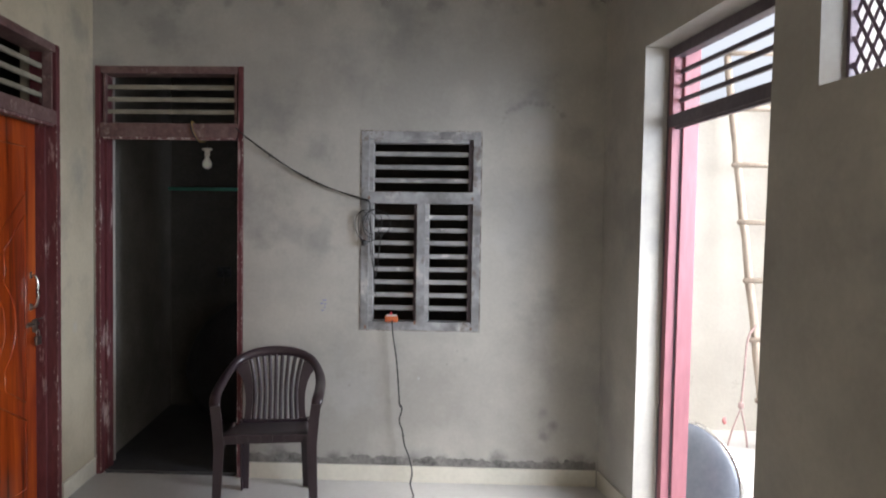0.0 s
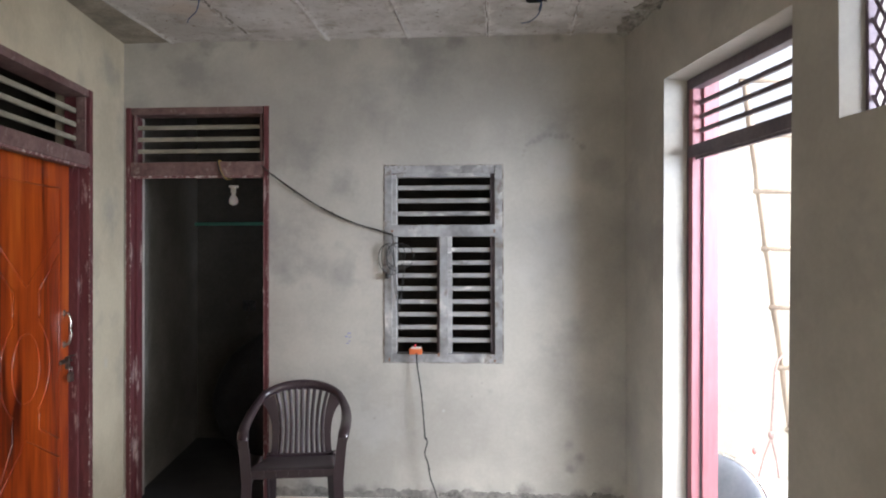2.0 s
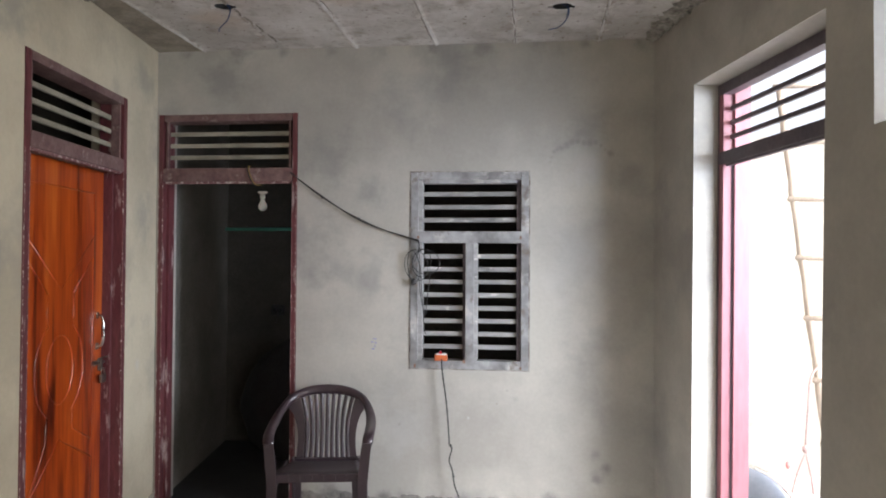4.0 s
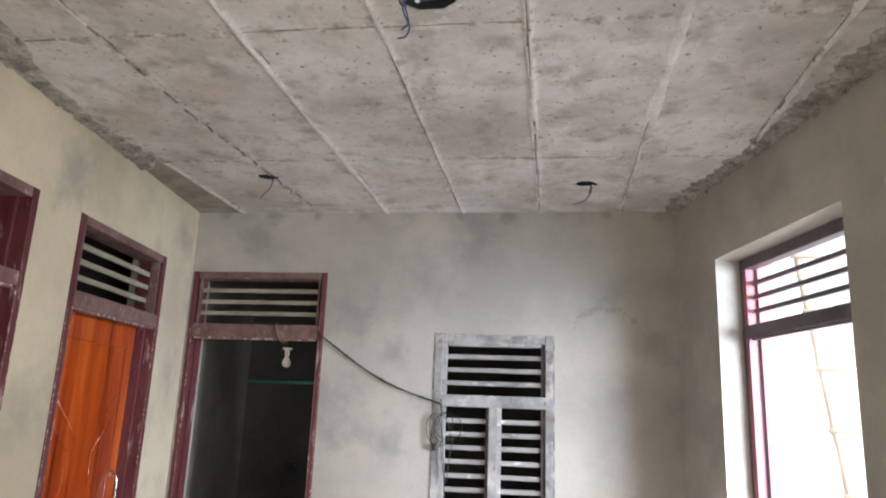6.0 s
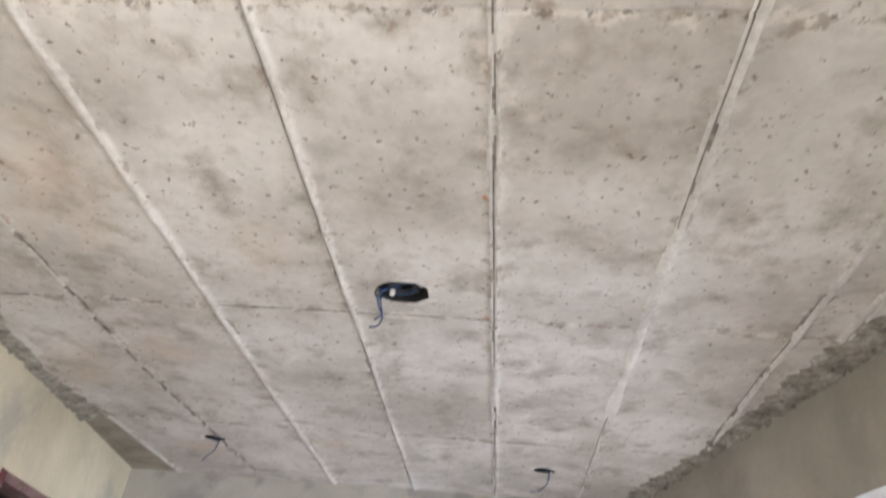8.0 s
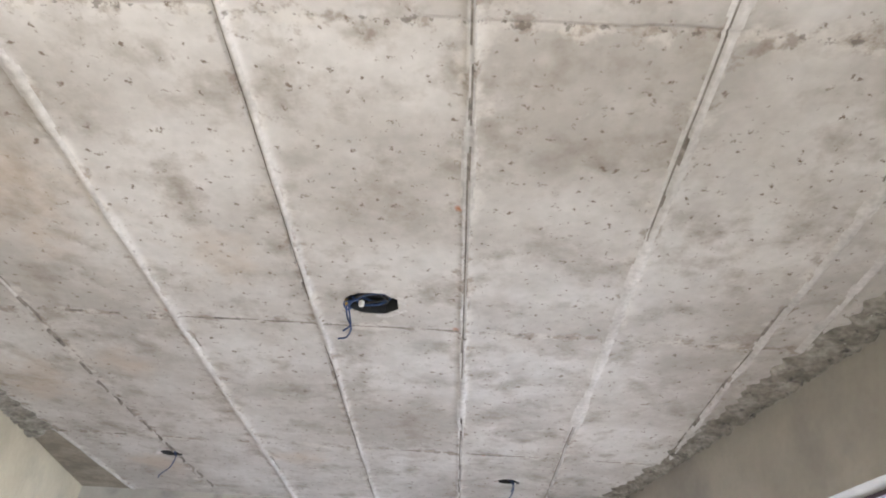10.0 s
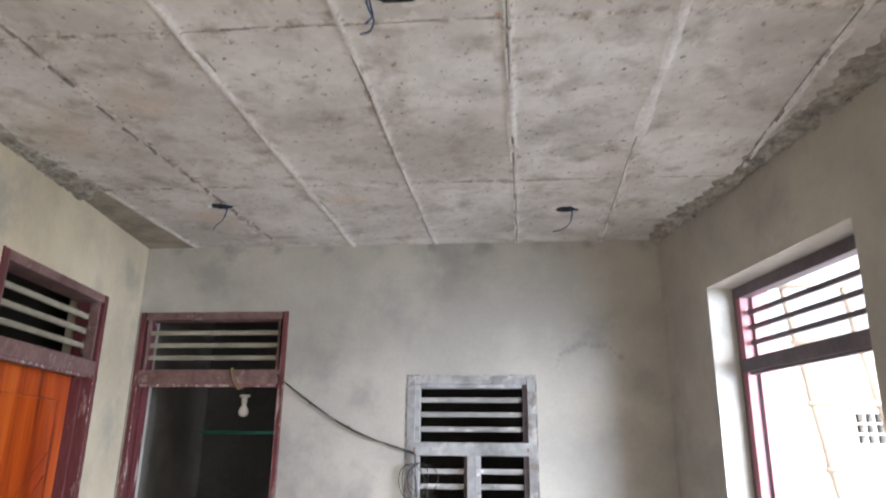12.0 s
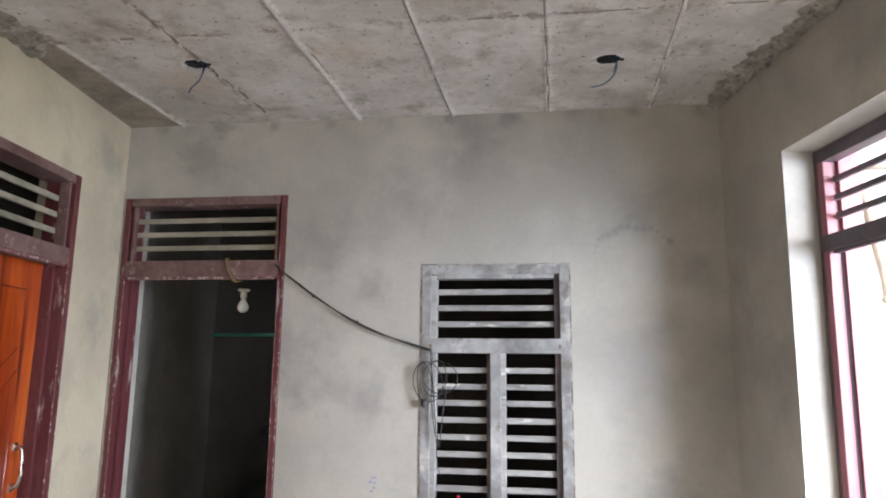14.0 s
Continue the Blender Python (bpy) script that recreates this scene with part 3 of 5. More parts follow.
# the last opening, behind the walk, is unseen and added for the fill lamp
wall_right_mesh = leaning(wall_mesh(0.0, 6.9, 0, 2.95, 0.275, [(0.52, 1.562, 0, 2.48), (1.797, 2.75, 2.02, 2.485), (4.5, 6.1, 0, 2.15)]))
solid("wall_right", wall_right_mesh, PLASTER, RIGHT_R,
      "bare grey cement-plastered wall with deep reveals", "wall", kind="structure")
solid("wall_back", wall_mesh(0.2, 4.7, 0, 2.95, 0.2, []), PLASTER, Matrix.Translation((0.0, -6.8, 0)),
      "plain grey plastered wall", "wall", kind="structure")

# rooms behind the doorways, their shade put into darker wall and floor colours
solid("wall_inner_room_back", box(-0.9, 3.4, 1.56, 1.72, 0, 2.95), PLASTER_SHADE, Matrix(), "plastered back wall of the small room, darkened for its shade", "wall", kind="structure")
solid("wall_inner_room_side", box(-0.12, 0.0, 0.231, 1.66, 0, 2.95), PLASTER_HALF_SHADE, pose(0, 0, 0, 0, 0, 8.0),
      "plastered side wall of the small room, darkened for half shade", "wall", kind="structure")
solid("wall_inner_room_end", box(3.2, 3.34, 0.231, 1.559, 0, 2.95), PLASTER_SHADE, Matrix(), "plastered end wall of the small room, darkened for its shade", "wall", kind="structure")
solid("wall_side_room_back", box(-3.2, -3.06, -6.9, 1.9, 0, 2.95), PLASTER_SHADE, Matrix(), "plastered wall of the side room, darkened for its shade", "wall", kind="structure")
solid("wall_side_room_end", box(-3.05, -0.35, 0.4, 0.55, 0, 2.95), PLASTER_SHADE, Matrix(), "plastered wall of the side room, darkened for its shade", "wall", kind="structure")
solid("wall_side_room_front", box(-3.05, 0.55, -6.9, -6.75, 0, 2.95), PLASTER_SHADE, Matrix(), "plastered wall of the side room, darkened for its shade", "wall", kind="structure")

solid("floor_inner_room", box(-0.9, 3.3, 0.12, 1.559, 0.0, 0.006), FLOOR_SHADE, Matrix(), "cement floor of the small room, darkened for its shade", "floor", kind="structure")
solid("floor_side_room", box(-3.05, -0.42, -6.74, 0.39, 0.0, 0.006), FLOOR_SHADE, Matrix(), "cement floor of the side room, darkened for its shade", "floor", kind="structure")

# ceiling: cast slab with pale mortar fins along the shutter joints
LONG = [-0.18, 0.308, 0.795, 1.287, 1.780, 2.264, 2.752, 3.247, 3.74, 4.23, 3.388, 3.50]
CROSS = [-0.945, -2.15, -3.36, -4.58, -5.80]
SHEAR = 0.033
FIN = [0.008, 0.012, 0.002, 0.012, 0.008, 0.013, 0.019, 0.013, 0.012, 0.012, 0.017, 0.012]   # half width of each pale fin
SEAM = [0.012, -0.014, 0.003, 0.014, -0.011, -0.001, -0.006, -0.013, 0.012, 0.012, 0.018, 0.013]  # where its crack runs
GAPS = [0.0, 0.15, -0.30, 0.10, -0.20, -0.40, 0.0, -0.05, 0.0, 0.0, -0.1, 0.0]      # the higher, the more broken the crack


def joint_at(i, y):
    """Where a lengthwise shutter joint runs, in sheared x, wavering a little; None where it stops."""
    if (i >= 10 and y > -2.15) or (i == 1 and y < -0.95):
        return None
    bend = float(np.interp(y, (-2.7, -2.15, -1.5, -0.9, -0.15), (0.004, -0.006, -0.028, 0.001, 0.039))) if i == 2 else 0.0
    return LONG[i] + bend + 0.004 * noise.noise(Vector((y * 2.5, i * 7.1, 0)))


HOLES = [(1.893, -2.30, 0.085, 0.062), (0.750, -0.703, 0.049, 0.042), (2.500, -0.550, 0.050, 0.042)]


def in_hole(x, y, grow=1.0):
    for hx, hy, rx, ry in HOLES:
        dx, dy = abs(x - hx) / (rx * grow), abs(y - hy) / (ry * grow)
        if dx < 1 and dy < 1 and dx + dy < 1.45:
            return True
    return False


def lines(a, b, step, dense):
    out, x = [], a
    while x < b:
        out.append(x)
        x += step
    for c, half, s in dense:
        out = [o for o in out if abs(o - c) > half]
        k = -half
        while k <= half + 1e-6:
            out.append(c + k)
            k += s
    out = sorted(o for o in out if a <= o <= b)
    keep = [out[0]]
    for o in out[1:]:
        if o - keep[-1] > 0.0035:
            keep.append(o)
    return keep


def ceiling_mesh():
    us = lines(-0.35, 4.75, 0.03, [(c, 0.036, 0.0045) for c in LONG] + [(hx - SHEAR * hy, rx + 0.035, 0.007) for hx, hy, rx, ry in HOLES])
    ys = lines(-6.85, 0.12, 0.022, [(c, 0.020, 0.005) for c in CROSS] + [(hy, ry + 0.035, 0.007) for hx, hy, rx, ry in HOLES])
    verts, faces, mats = [], [], []
    rows = {y: [(i, joint_at(i, y)) for i in range(len(LONG))] for y in ys}
    for y in ys:
        for u in us:
            x = u + SHEAR * y
            z = CEIL + 0.0035 * noise.noise(Vector((x * 1.3, y * 1.3, 3)))
            z += 0.0012 * noise.noise(Vector((x * 12, y * 12, 9)))
            for i, c in rows[y]:
                if c is None or abs(u - c) > 0.045:
                    continue
                d = u - c
                w = FIN[i] + 0.003 + 0.006 * noise.noise(Vector((y * 3.0, i * 3.3, 5)))
                h = 0.010 + 0.008 * noise.noise(Vector((y * 4.0, i * 5.7, 1)))
                z -= max(0.0, h) * math.exp(-((d / max(w, 0.004)) ** 2))
                if abs(d - SEAM[i]) < 0.005 and noise.noise(Vector((y * 1.3, i * 9.1, 2))) > GAPS[i]:
                    z += 0.007
            for j, c in enumerate(CROSS):
                if abs(y - c) > 0.02:
                    continue
                d = y - c - 0.006 * noise.noise(Vector((x * 2.0, j * 4.1, 0)))
                if abs(d) < 0.0045 and noise.noise(Vector((x * 2.2, j * 8.3, 4))) > -0.05:
                    z += 0.006
            verts.append((x, y, z))
    W = len(us)
    for j in range(len(ys) - 1):
        y = (ys[j] + ys[j + 1]) / 2
        joints = [(k, joint_at(k, y)) for k in range(len(LONG))]
        wedge = joints[1][1]
        for i in range(W - 1):
            u = (us[i] + us[i + 1]) / 2
            x = u + SHEAR * y
            if in_hole(x, y) or x > 3.20 - 0.181 * y:
                continue
            a = j * W + i
            faces.append((a, a + W, a + W + 1, a + 1))
            fin = 3 if wedge is not None and u < wedge else 0
            for k, c in joints:
                if c is None or abs(u - c) > 0.05:
                    continue
                if abs(u - c) < FIN[k] - (0.013 if k == 6 and y > -1.25 else 0.001) + 0.012 * noise.noise(Vector((y * 3.0, k * 3.3, 5))) + 0.008 * noise.noise(Vector((y * 14.0, k * 3.3, 2))):
                    fin = 1
                g = u - c - SEAM[k] - 0.003 * noise.noise(Vector((y * 7.0, k, 3)))
                if abs(g) < 0.0026 + 0.0028 * noise.noise(Vector((y * 9.0, k, 7))) and noise.noise(Vector((y * 1.3, k * 9.1, 2))) > GAPS[k]:
                    fin = 2
            for k, c in enumerate(CROSS):
                if abs(y - c) > 0.03:
                    continue
                g = y - c - 0.006 * noise.noise(Vector((x * 2.0, k * 4.1, 0)))
                if abs(g) < (0.0052 if k == 0 and 2.29 < x < 2.50 else 0.0030) + 0.004 * noise.noise(Vector((x * 11.0, k, 7))) and not fin and k != 2 and (noise.noise(Vector((x * 2.2, k * 8.3, 4))) > 0.1 or (k == 0 and 2.27 < x < 2.60) or (k == 1 and 1.1 < x < 2.15)):
                    fin = 2
            if in_hole(x, y, 1.34) and (x > 1.90 or y > -2.0) and noise.noise(Vector((x * 30, y * 30, 0))) > -0.25:
                fin = 1
            mats.append(fin)
    base = len(verts)
    for z in (2.952, 3.08):
        verts += [(-3.25, -6.95, z), (4.75, -6.95, z), (3.48, 0.25, z), (3.40, 1.95, z), (-3.25, 1.95, z)]
    faces += [tuple(base + k for k in (4, 3, 2, 1, 0)), tuple(base + 5 + k for k in range(5))]
    faces += [(base + k, base + (k + 1) % 5, base + 5 + (k + 1) % 5, base + 5 + k) for k in range(5)]
    mats += [0] * 7
    me = bpy.data.meshes.new("ceiling")
    me.from_pydata(verts, [], faces)
    me.materials.append(CONCRETE)
    for extra in (MORTAR, CRACK, TROWELLED):
        me.materials.append(extra)
    me.polygons.foreach_set("material_index", mats)
    for p in me.polygons:
        p.use_smooth = True
    me.update()
    return me


tagged(new("ceiling", ceiling_mesh()), "raw cast-concrete ceiling with pale mortar seams", "ceiling", kind="structure")


def ragged_strip(m, a0, a1, z_of, width_of, depth, name, label):
    """A crust of rough mortar left along an edge, lying on a plane (local x along, local z across)."""
    n = int(abs(a1 - a0) / 0.012)
    rows = 7
    vs, fs = [], []
    for i in range(n + 1):
        a = a0 + (a1 - a0) * i / n
        w = width_of(a)
        for r in range(rows):
            f = r / (rows - 1)
            edge = math.sin(math.pi * min(1, max(0, f))) ** 0.5
            bump = depth * edge * (0.55 + 0.8 * noise.noise(Vector((a * 22, f * 4 + 3, 1.7))) + 0.4 * noise.noise(Vector((a * 70, f * 9, 4))))
            vs.append((a, -max(0.0006, bump), z_of(a) + w * f))
    for i in range(n):
        for r in range(rows - 1):
            k = i * rows + r
            fs.append((k, k + rows, k + rows + 1, k + 1))
    me = bpy.data.meshes.new(name)
    me.from_pydata(vs, [], fs)
    me.materials.append(DAMP_CRUST)
    for p in me.polygons:
        p.use_smooth = True
    ob = new(name, me)
    ob.matrix_basis = m
    return tagged(ob, label, "mortar strip", kind="structure")


def nz(a, s, o):
    return noise.noise(Vector((a * s, o, 0.5)))


# damp crust above the skirting
ragged_strip(FAR @ Matrix.Translation((0, -0.001, 0)), 0.93, 3.06, lambda a: 0.098, lambda a: 0.050 + 0.022 * nz(a, 5, 1) + 0.018 * nz(a, 19, 2) + 0.014 * nz(a, 47, 4), 0.0022,
             "trim_damp_crust", "rough dark damp mortar above the skirting")
# crusts at the ceiling's edges


def edge_crust(wall, a0, a1, width, depth, o, name):
    n = int(abs(a1 - a0) / 0.012)
    rows = 9
    vs, fs = [], []
    for i in range(n + 1):
        a = a0 + (a1 - a0) * i / n
        w = width(a)
        for r in range(rows):
            f = r / (rows - 1)
            drop = depth * (1 - f) ** 0.6 * (0.6 + 0.9 * noise.noise(Vector((a * 18, f * 5, o))) + 0.5 * noise.noise(Vector((a * 60, f * 14, o + 3))))
            vs.append((a, -w * f, CEIL - 0.004 - max(0.0, drop) + (0.008 if r == rows - 1 else 0)))
    for i in range(n):
        for r in range(rows - 1):
            k = i * rows + r
            fs.append((k, k + rows, k + rows + 1, k + 1))
    me = bpy.data.meshes.new(name)
    me.from_pydata(vs, [], fs)
    me.materials.append(PLASTER_ROUGH)
    for p in me.polygons:
        p.use_smooth = True
    ob = new(name, me)
    ob.matrix_basis = wall
    tagged(ob, "rough dark mortar crust where ceiling meets wall", "mortar strip", kind="structure")


edge_crust(RIGHT_R, 0.0, 3.4, lambda a: float(np.interp(a, (0.0, 0.35, 0.7, 1.2, 2.0, 3.4), (0.05, 0.11, 0.075, 0.085, 0.15, 0.16))) + 0.030 * nz(a, 4, 3) + 0.040 * nz(a, 21, 8), 0.026, 2.0, "trim_ceiling_crust")
edge_crust(LEFT, -3.0, -0.87, lambda a: max(0.015, float(np.interp(a, (-3.0, -2.4, -2.15, -1.9, -1.5, -1.0, -0.87), (0.12, 0.17, 0.17, 0.07, 0.085, 0.14, 0.05)))) + 0.02 * nz(a, 4, 5) + 0.018 * nz(a, 19, 6), 0.018, 6.0, "trim_ceiling_crust")

# skirting
solid("baseboard", box(0.925, 3.06, -0.012, -0.001, 0, 0.098, 0.002), TILE_CREAM, FAR, "cream tile skirting", "skirting", kind="structure")
solid("baseboard", box(-0.42, -0.002, -0.012, -0.001, 0, 0.098, 0.002), TILE_CREAM, LEFT, "cream tile skirting", "skirting", kind="structure")
solid("baseboard", box(-1.695, -1.382, -0.012, -0.001, 0, 0.098, 0.002), TILE_CREAM, LEFT, "cream tile skirting", "skirting", kind="structure")
solid("baseboard", box(0.014, 0.515, -0.012, -0.001, 0, 0.098, 0.002), TILE_CREAM, RIGHT_R, "cream tile skirting", "skirting", kind="structure")
solid("baseboard", box(1.567, 6.6, -0.012, -0.001, 0, 0.098, 0.002), TILE_CREAM, RIGHT_R, "cream tile skirting", "skirting", kind="structure")


# ---- doors and windows ----
def rebated_post(a0, a1, y0, y1, z0, z1, inner, split=0.42):
    """An upright of a frame: front face with a stepped rebate towards the opening (inner = +1 or -1 in x)."""
    bm = bmesh.new()
    step, back = 0.016, y0 + (y1 - y0) * split
    if inner > 0:
        box(a0, a1 - step, y0, y1, z0, z1, 0.003, bm)
        box(a1 - step - 0.002, a1, back, y1 - 0.001, z0, z1, 0.003, bm)
    else:
        box(a0 + step, a1, y0, y1, z0, z1, 0.003, bm)
        box(a0, a0 + step + 0.002, back, y1 - 0.001, z0, z1, 0.003, bm)
    return bm


def door_frame(name, m, a0, a1, top, bar0, bar1, y0, y1, paint, bar_paint, slat_paint, label, face=0.05, slats=3, slat_y=None, slat_h=0.026, threshold=True, head_h=0.044, bar_depth=None, split=0.42):
    bar_back = y1 if bar_depth is None else y0 + bar_depth
    wide = 0.0 if bar_depth is None else face - 0.002
    d = empty(name, m, label, "door frame", kind="structure")
    part("post", rebated_post(a0, a0 + face, y0, y1, 0, top, 1, split), paint, d)
    part("post", rebated_post(a1 - face, a1, y0, y1, 0, top, -1, split), paint, d)
    part("head", box(a0 + face - 0.012 - wide, a1 - face + 0.012 + wide, y0 + (0.001 if not wide else -0.003), bar_back, top - head_h, top - 0.001, 0.003), bar_paint, d)
    part("transom_bar", box(a0 + face - 0.014 - wide, a1 - face + 0.014 + wide, y0 - 0.003, bar_back, bar0, bar1, 0.004), bar_paint, d, "dusty scuffed transom bar")
    part("bead", box(a0 + face - 0.002, a1 - face + 0.002, y0 + 0.006, y0 + 0.03, bar0 - 0.013, bar0 + 0.001, 0.003), CHIPPED if paint is MAROON else bar_paint, d, "chipped edge bead")
    sy = slat_y if slat_y is not None else (y0 + y1) / 2
    gap = (top - head_h - bar1) / (slats + 1)
    for i in range(slats):
        z = bar1 + gap * (i + 1)
        part("slat", box(a0 + face - 0.006, a1 - face + 0.006, sy, sy + 0.018, z - slat_h / 2, z + slat_h / 2, 0.003), slat_paint, d)
    if paint is MAROON:
        for x in (a0 + face - 0.0165, a1 - face + 0.0165, a0 + 0.0035, a1 - 0.0035):
            part("arris", box(x - 0.0022, x + 0.0022, y0 - 0.0012, y0 + 0.004, 0.0, bar0 - 0.002, 0.001), CHIPPED, d, "paint-worn edge")
    if paint is MAROON and slats:
        for x0, x1 in ((a0 + face - 0.003, a0 + face + 0.012), (a1 - face - 0.012, a1 - face + 0.003)):
            part("bead", box(x0, x1, y0 + 0.012, sy, bar1 + 0.001, top - head_h, 0.003), bar_paint, d)
    if threshold:
        part("threshold", box(a0 + face, a1 - face, y0 + 0.02, y1, 0.0, 0.02, 0.004), FLOOR_SHADE, d, "threshold darkened like the shaded floors")
    return d


far_frame = door_frame("door_1", FAR, 0.013, 0.917, DOOR_TOP, 2.062, 2.147, -0.006, 0.115, MAROON, MAROON_DUSTY, SLAT_OLIVE,
                       "worn maroon door frame with louvred transom, no leaf", 0.046, slat_y=0.035)
left_frame = door_frame("door_2", LEFT, -1.377, -0.427, DOOR_TOP, 2.062, 2.136, -0.006, 0.125, MAROON, MAROON_DUSTY, SLAT_OLIVE,
                        "worn maroon door frame with louvred transom and wooden leaf", 0.056, slat_y=0.055)
side_frame = door_frame("door_3", LEFT, -2.64, -1.703, DOOR_TOP, 2.082, 2.14, -0.006, 0.125, MAROON, MAROON_DUSTY, SLAT_OLIVE,
                        "worn maroon door frame of an open doorway", 0.056, slats=0)
right_frame = door_frame("door_4", RIGHT_R, 0.522, 1.560, 2.478, 2.070, 2.134, 0.130, 0.268, PINK, DARK_SLAT_SHADE, DARK_SLAT_SHADE,
                         "pink-primed outer door frame with barred transom", 0.066, slat_y=0.16, slat_h=0.022, head_h=0.056, threshold=False, bar_depth=0.055, split=0.38)
# dark strips that paint the shaded outer edges of the posts
for x0, x1 in ((0.517, 0.534), (1.548, 1.565)):
    for z0, z1 in ((0.0, 2.069), (2.135, 2.421)):
        part("edge_strip", box(x0, x1, 0.1275, 0.14, z0, z1, 0.002), DARK_SLAT_SHADE, right_frame, "thin dark strip painting the post's shaded edge")

# dark lines painting the shadow inside the rebates
for x0, x1 in ((0.5715, 0.5765), (1.5055, 1.5105)):
    part("groove", box(x0, x1, 0.175, 0.1835, 0.0, 2.069, 0.0015), DARK_SLAT_SHADE, right_frame, "dark line painting the shade in the rebate")

for piece in right_frame.children:
    me = piece.data
    for v in me.vertices:
        v.co.x -= (0.040 + 0.018 * (v.co.x - 0.52)) * (1 - v.co.z / 2.48)

# the wooden leaf with its pressed pattern
leaf = part("leaf", box(-1.325, -0.481, 0.098, 0.130, 0.012, 2.060, 0.003), WOOD, left_frame, "glossy red-orange wood-grain door leaf")


def ridge(points, r=0.0052, closed=False):
    return tube([(a, 0.0985, z) for a, z in points], r, 6, closed=closed)


def arc(ca, cz, ra, rz, t0, t1, n=18):
    return [(ca + ra * math.cos(radians(t0 + (t1 - t0) * i / n)), cz + rz * math.sin(radians(t0 + (t1 - t0) * i / n))) for i in range(n + 1)]


MID = -0.893
ell = arc(MID, 1.02, 0.118, 0.17, 0, 360, 32)[:-1]
RIDGES = [
    (ell, True),
    ([(MID - 0.115, 1.40), (MID - 0.115, 1.28)] + arc(MID, 1.02, 0.215, 0.25, 120, 240) + [(MID - 0.115, 0.77), (MID - 0.115, 0.68), (MID - 0.29, 0.40)], False),
    ([(MID + 0.115, 1.40), (MID + 0.115, 1.28)] + arc(MID, 1.02, 0.215, 0.25, 60, -60) + [(MID + 0.115, 0.77), (MID + 0.115, 0.70), (MID + 0.30, 0.60)], False),
    ([(MID - 0.30, 1.68), (MID, 1.42), (MID + 0.30, 1.68)], False),
    ([(MID - 0.115, 1.40), (MID - 0.30, 1.58)], False),
    ([(MID + 0.115, 1.40), (MID + 0.305, 1.58)], False),
    ([(MID + 0.308, 1.70), (MID + 0.308, 1.93), (MID - 0.308, 1.93), (MID - 0.308, 1.70)], False),
    ([(MID + 0.308, 1.58), (MID + 0.308, 0.60)], False),
    ([(MID - 0.308, 1.58), (MID - 0.308, 0.60)], False),
    ([(MID - 0.308, 0.40), (MID, 0.67), (MID + 0.308, 0.50)], False),
    ([(MID + 0.308, 0.50), (MID + 0.308, 0.14), (MID - 0.308, 0.14), (MID - 0.308, 0.40)], False),
]
for pts, cl in RIDGES:
    part("moulding", ridge(pts, closed=cl), WOOD, leaf, smooth=True)
hz = 1.175
handle = part("handle", tube(smooth_path([(-0.535, 0.098, hz + 0.085), (-0.535, 0.070, hz + 0.075), (-0.535, 0.058, hz), (-0.535, 0.070, hz - 0.075), (-0.535, 0.098, hz - 0.085)], 5), 0.0075, 10),
              STEEL, leaf, "bright steel pull handle", smooth=True)
for dz in (0.085, -0.085):
    part("rose", box(-0.548, -0.522, 0.092, 0.099, hz + dz - 0.018, hz + dz + 0.018, 0.003), STEEL, leaf)
bolt = part("bolt", tube([(-0.60, 0.083, 0.998), (-0.478, 0.083, 0.998)], 0.0075, 8), DARK_STEEL, leaf, "tarnished sliding bolt")
part("bolt_plate", box(-0.585, -0.500, 0.092, 0.099, 0.985, 1.012, 0.002), DARK_STEEL, leaf)
part("hasp", box(-0.535, -0.517, 0.070, 0.092, 0.955, 1.025, 0.003), DARK_STEEL, leaf)
part("staple", tube([(-0.49, 0.098, 1.02), (-0.482, 0.07, 1.025), (-0.478, 0.06, 1.03)], 0.005, 6), DARK_STEEL, leaf)
lock = empty("padlock", LEFT @ Matrix.Translation((-0.522, 0.068, 0.918)), "small steel padlock hanging on the door bolt", "padlock")
part("body", box(-0.024, 0.024, -0.008, 0.008, -0.03, 0.018, 0.004), DARK_STEEL, lock)
part("shackle", tube([(-0.015, 0, 0.012), (-0.015, 0, 0.035)] + [(0.015 * math.cos(radians(a)), 0, 0.035 + 0.015 * math.sin(radians(a))) for a in range(165, 0, -15)] + [(0.015, 0, 0.035), (0.015, 0, 0.012)], 0.0035, 6), STEEL, lock, smooth=True)

# louvred window in the far wall
WX0, WX1, WZ0, WZ1 = 1.633, 2.345, 0.921, 2.111
win = empty("window_1", FAR, "grey-primed wooden window with fixed horizontal louvres", "window", kind="structure")
F0, F1 = -0.005, 0.085
part("stile", box(WX0, WX0 + 0.045, F0, F1, WZ0, WZ1, 0.003), GREY_PAINT, win)
part("stile", box(WX1 - 0.045, WX1, F0, F1, WZ0, WZ1, 0.003), GREY_PAINT, win)
for x0, x1, z0, z1 in ((WX0 - 0.008, WX0 + 0.002, WZ0 - 0.006, WZ1 + 0.008), (WX1 - 0.002, WX1 + 0.008, WZ0 - 0.006, WZ1 + 0.008), (WX0, WX1, WZ1 - 0.002, WZ1 + 0.005), (WX0, WX1, WZ0 - 0.004, WZ0 + 0.002)):
    part("joint", box(x0, x1, -0.0025, 0.02, z0, z1, 0.001), JOINT_DIRT, win, "dark dirty joint against the plaster")
part("inner_stile", box(WX0 + 0.044, WX0 + 0.070, 0.012, F1, WZ0 + 0.04, WZ1 - 0.05, 0.003), SLAT_PAINT, win)
# right-hand stiles coloured dark: their shadowed side is painted in
part("inner_stile", box(WX1 - 0.070, WX1 - 0.044, 0.012, F1, WZ0 + 0.04, WZ1 - 0.05, 0.003), DARK_SLAT_SHADE, win)
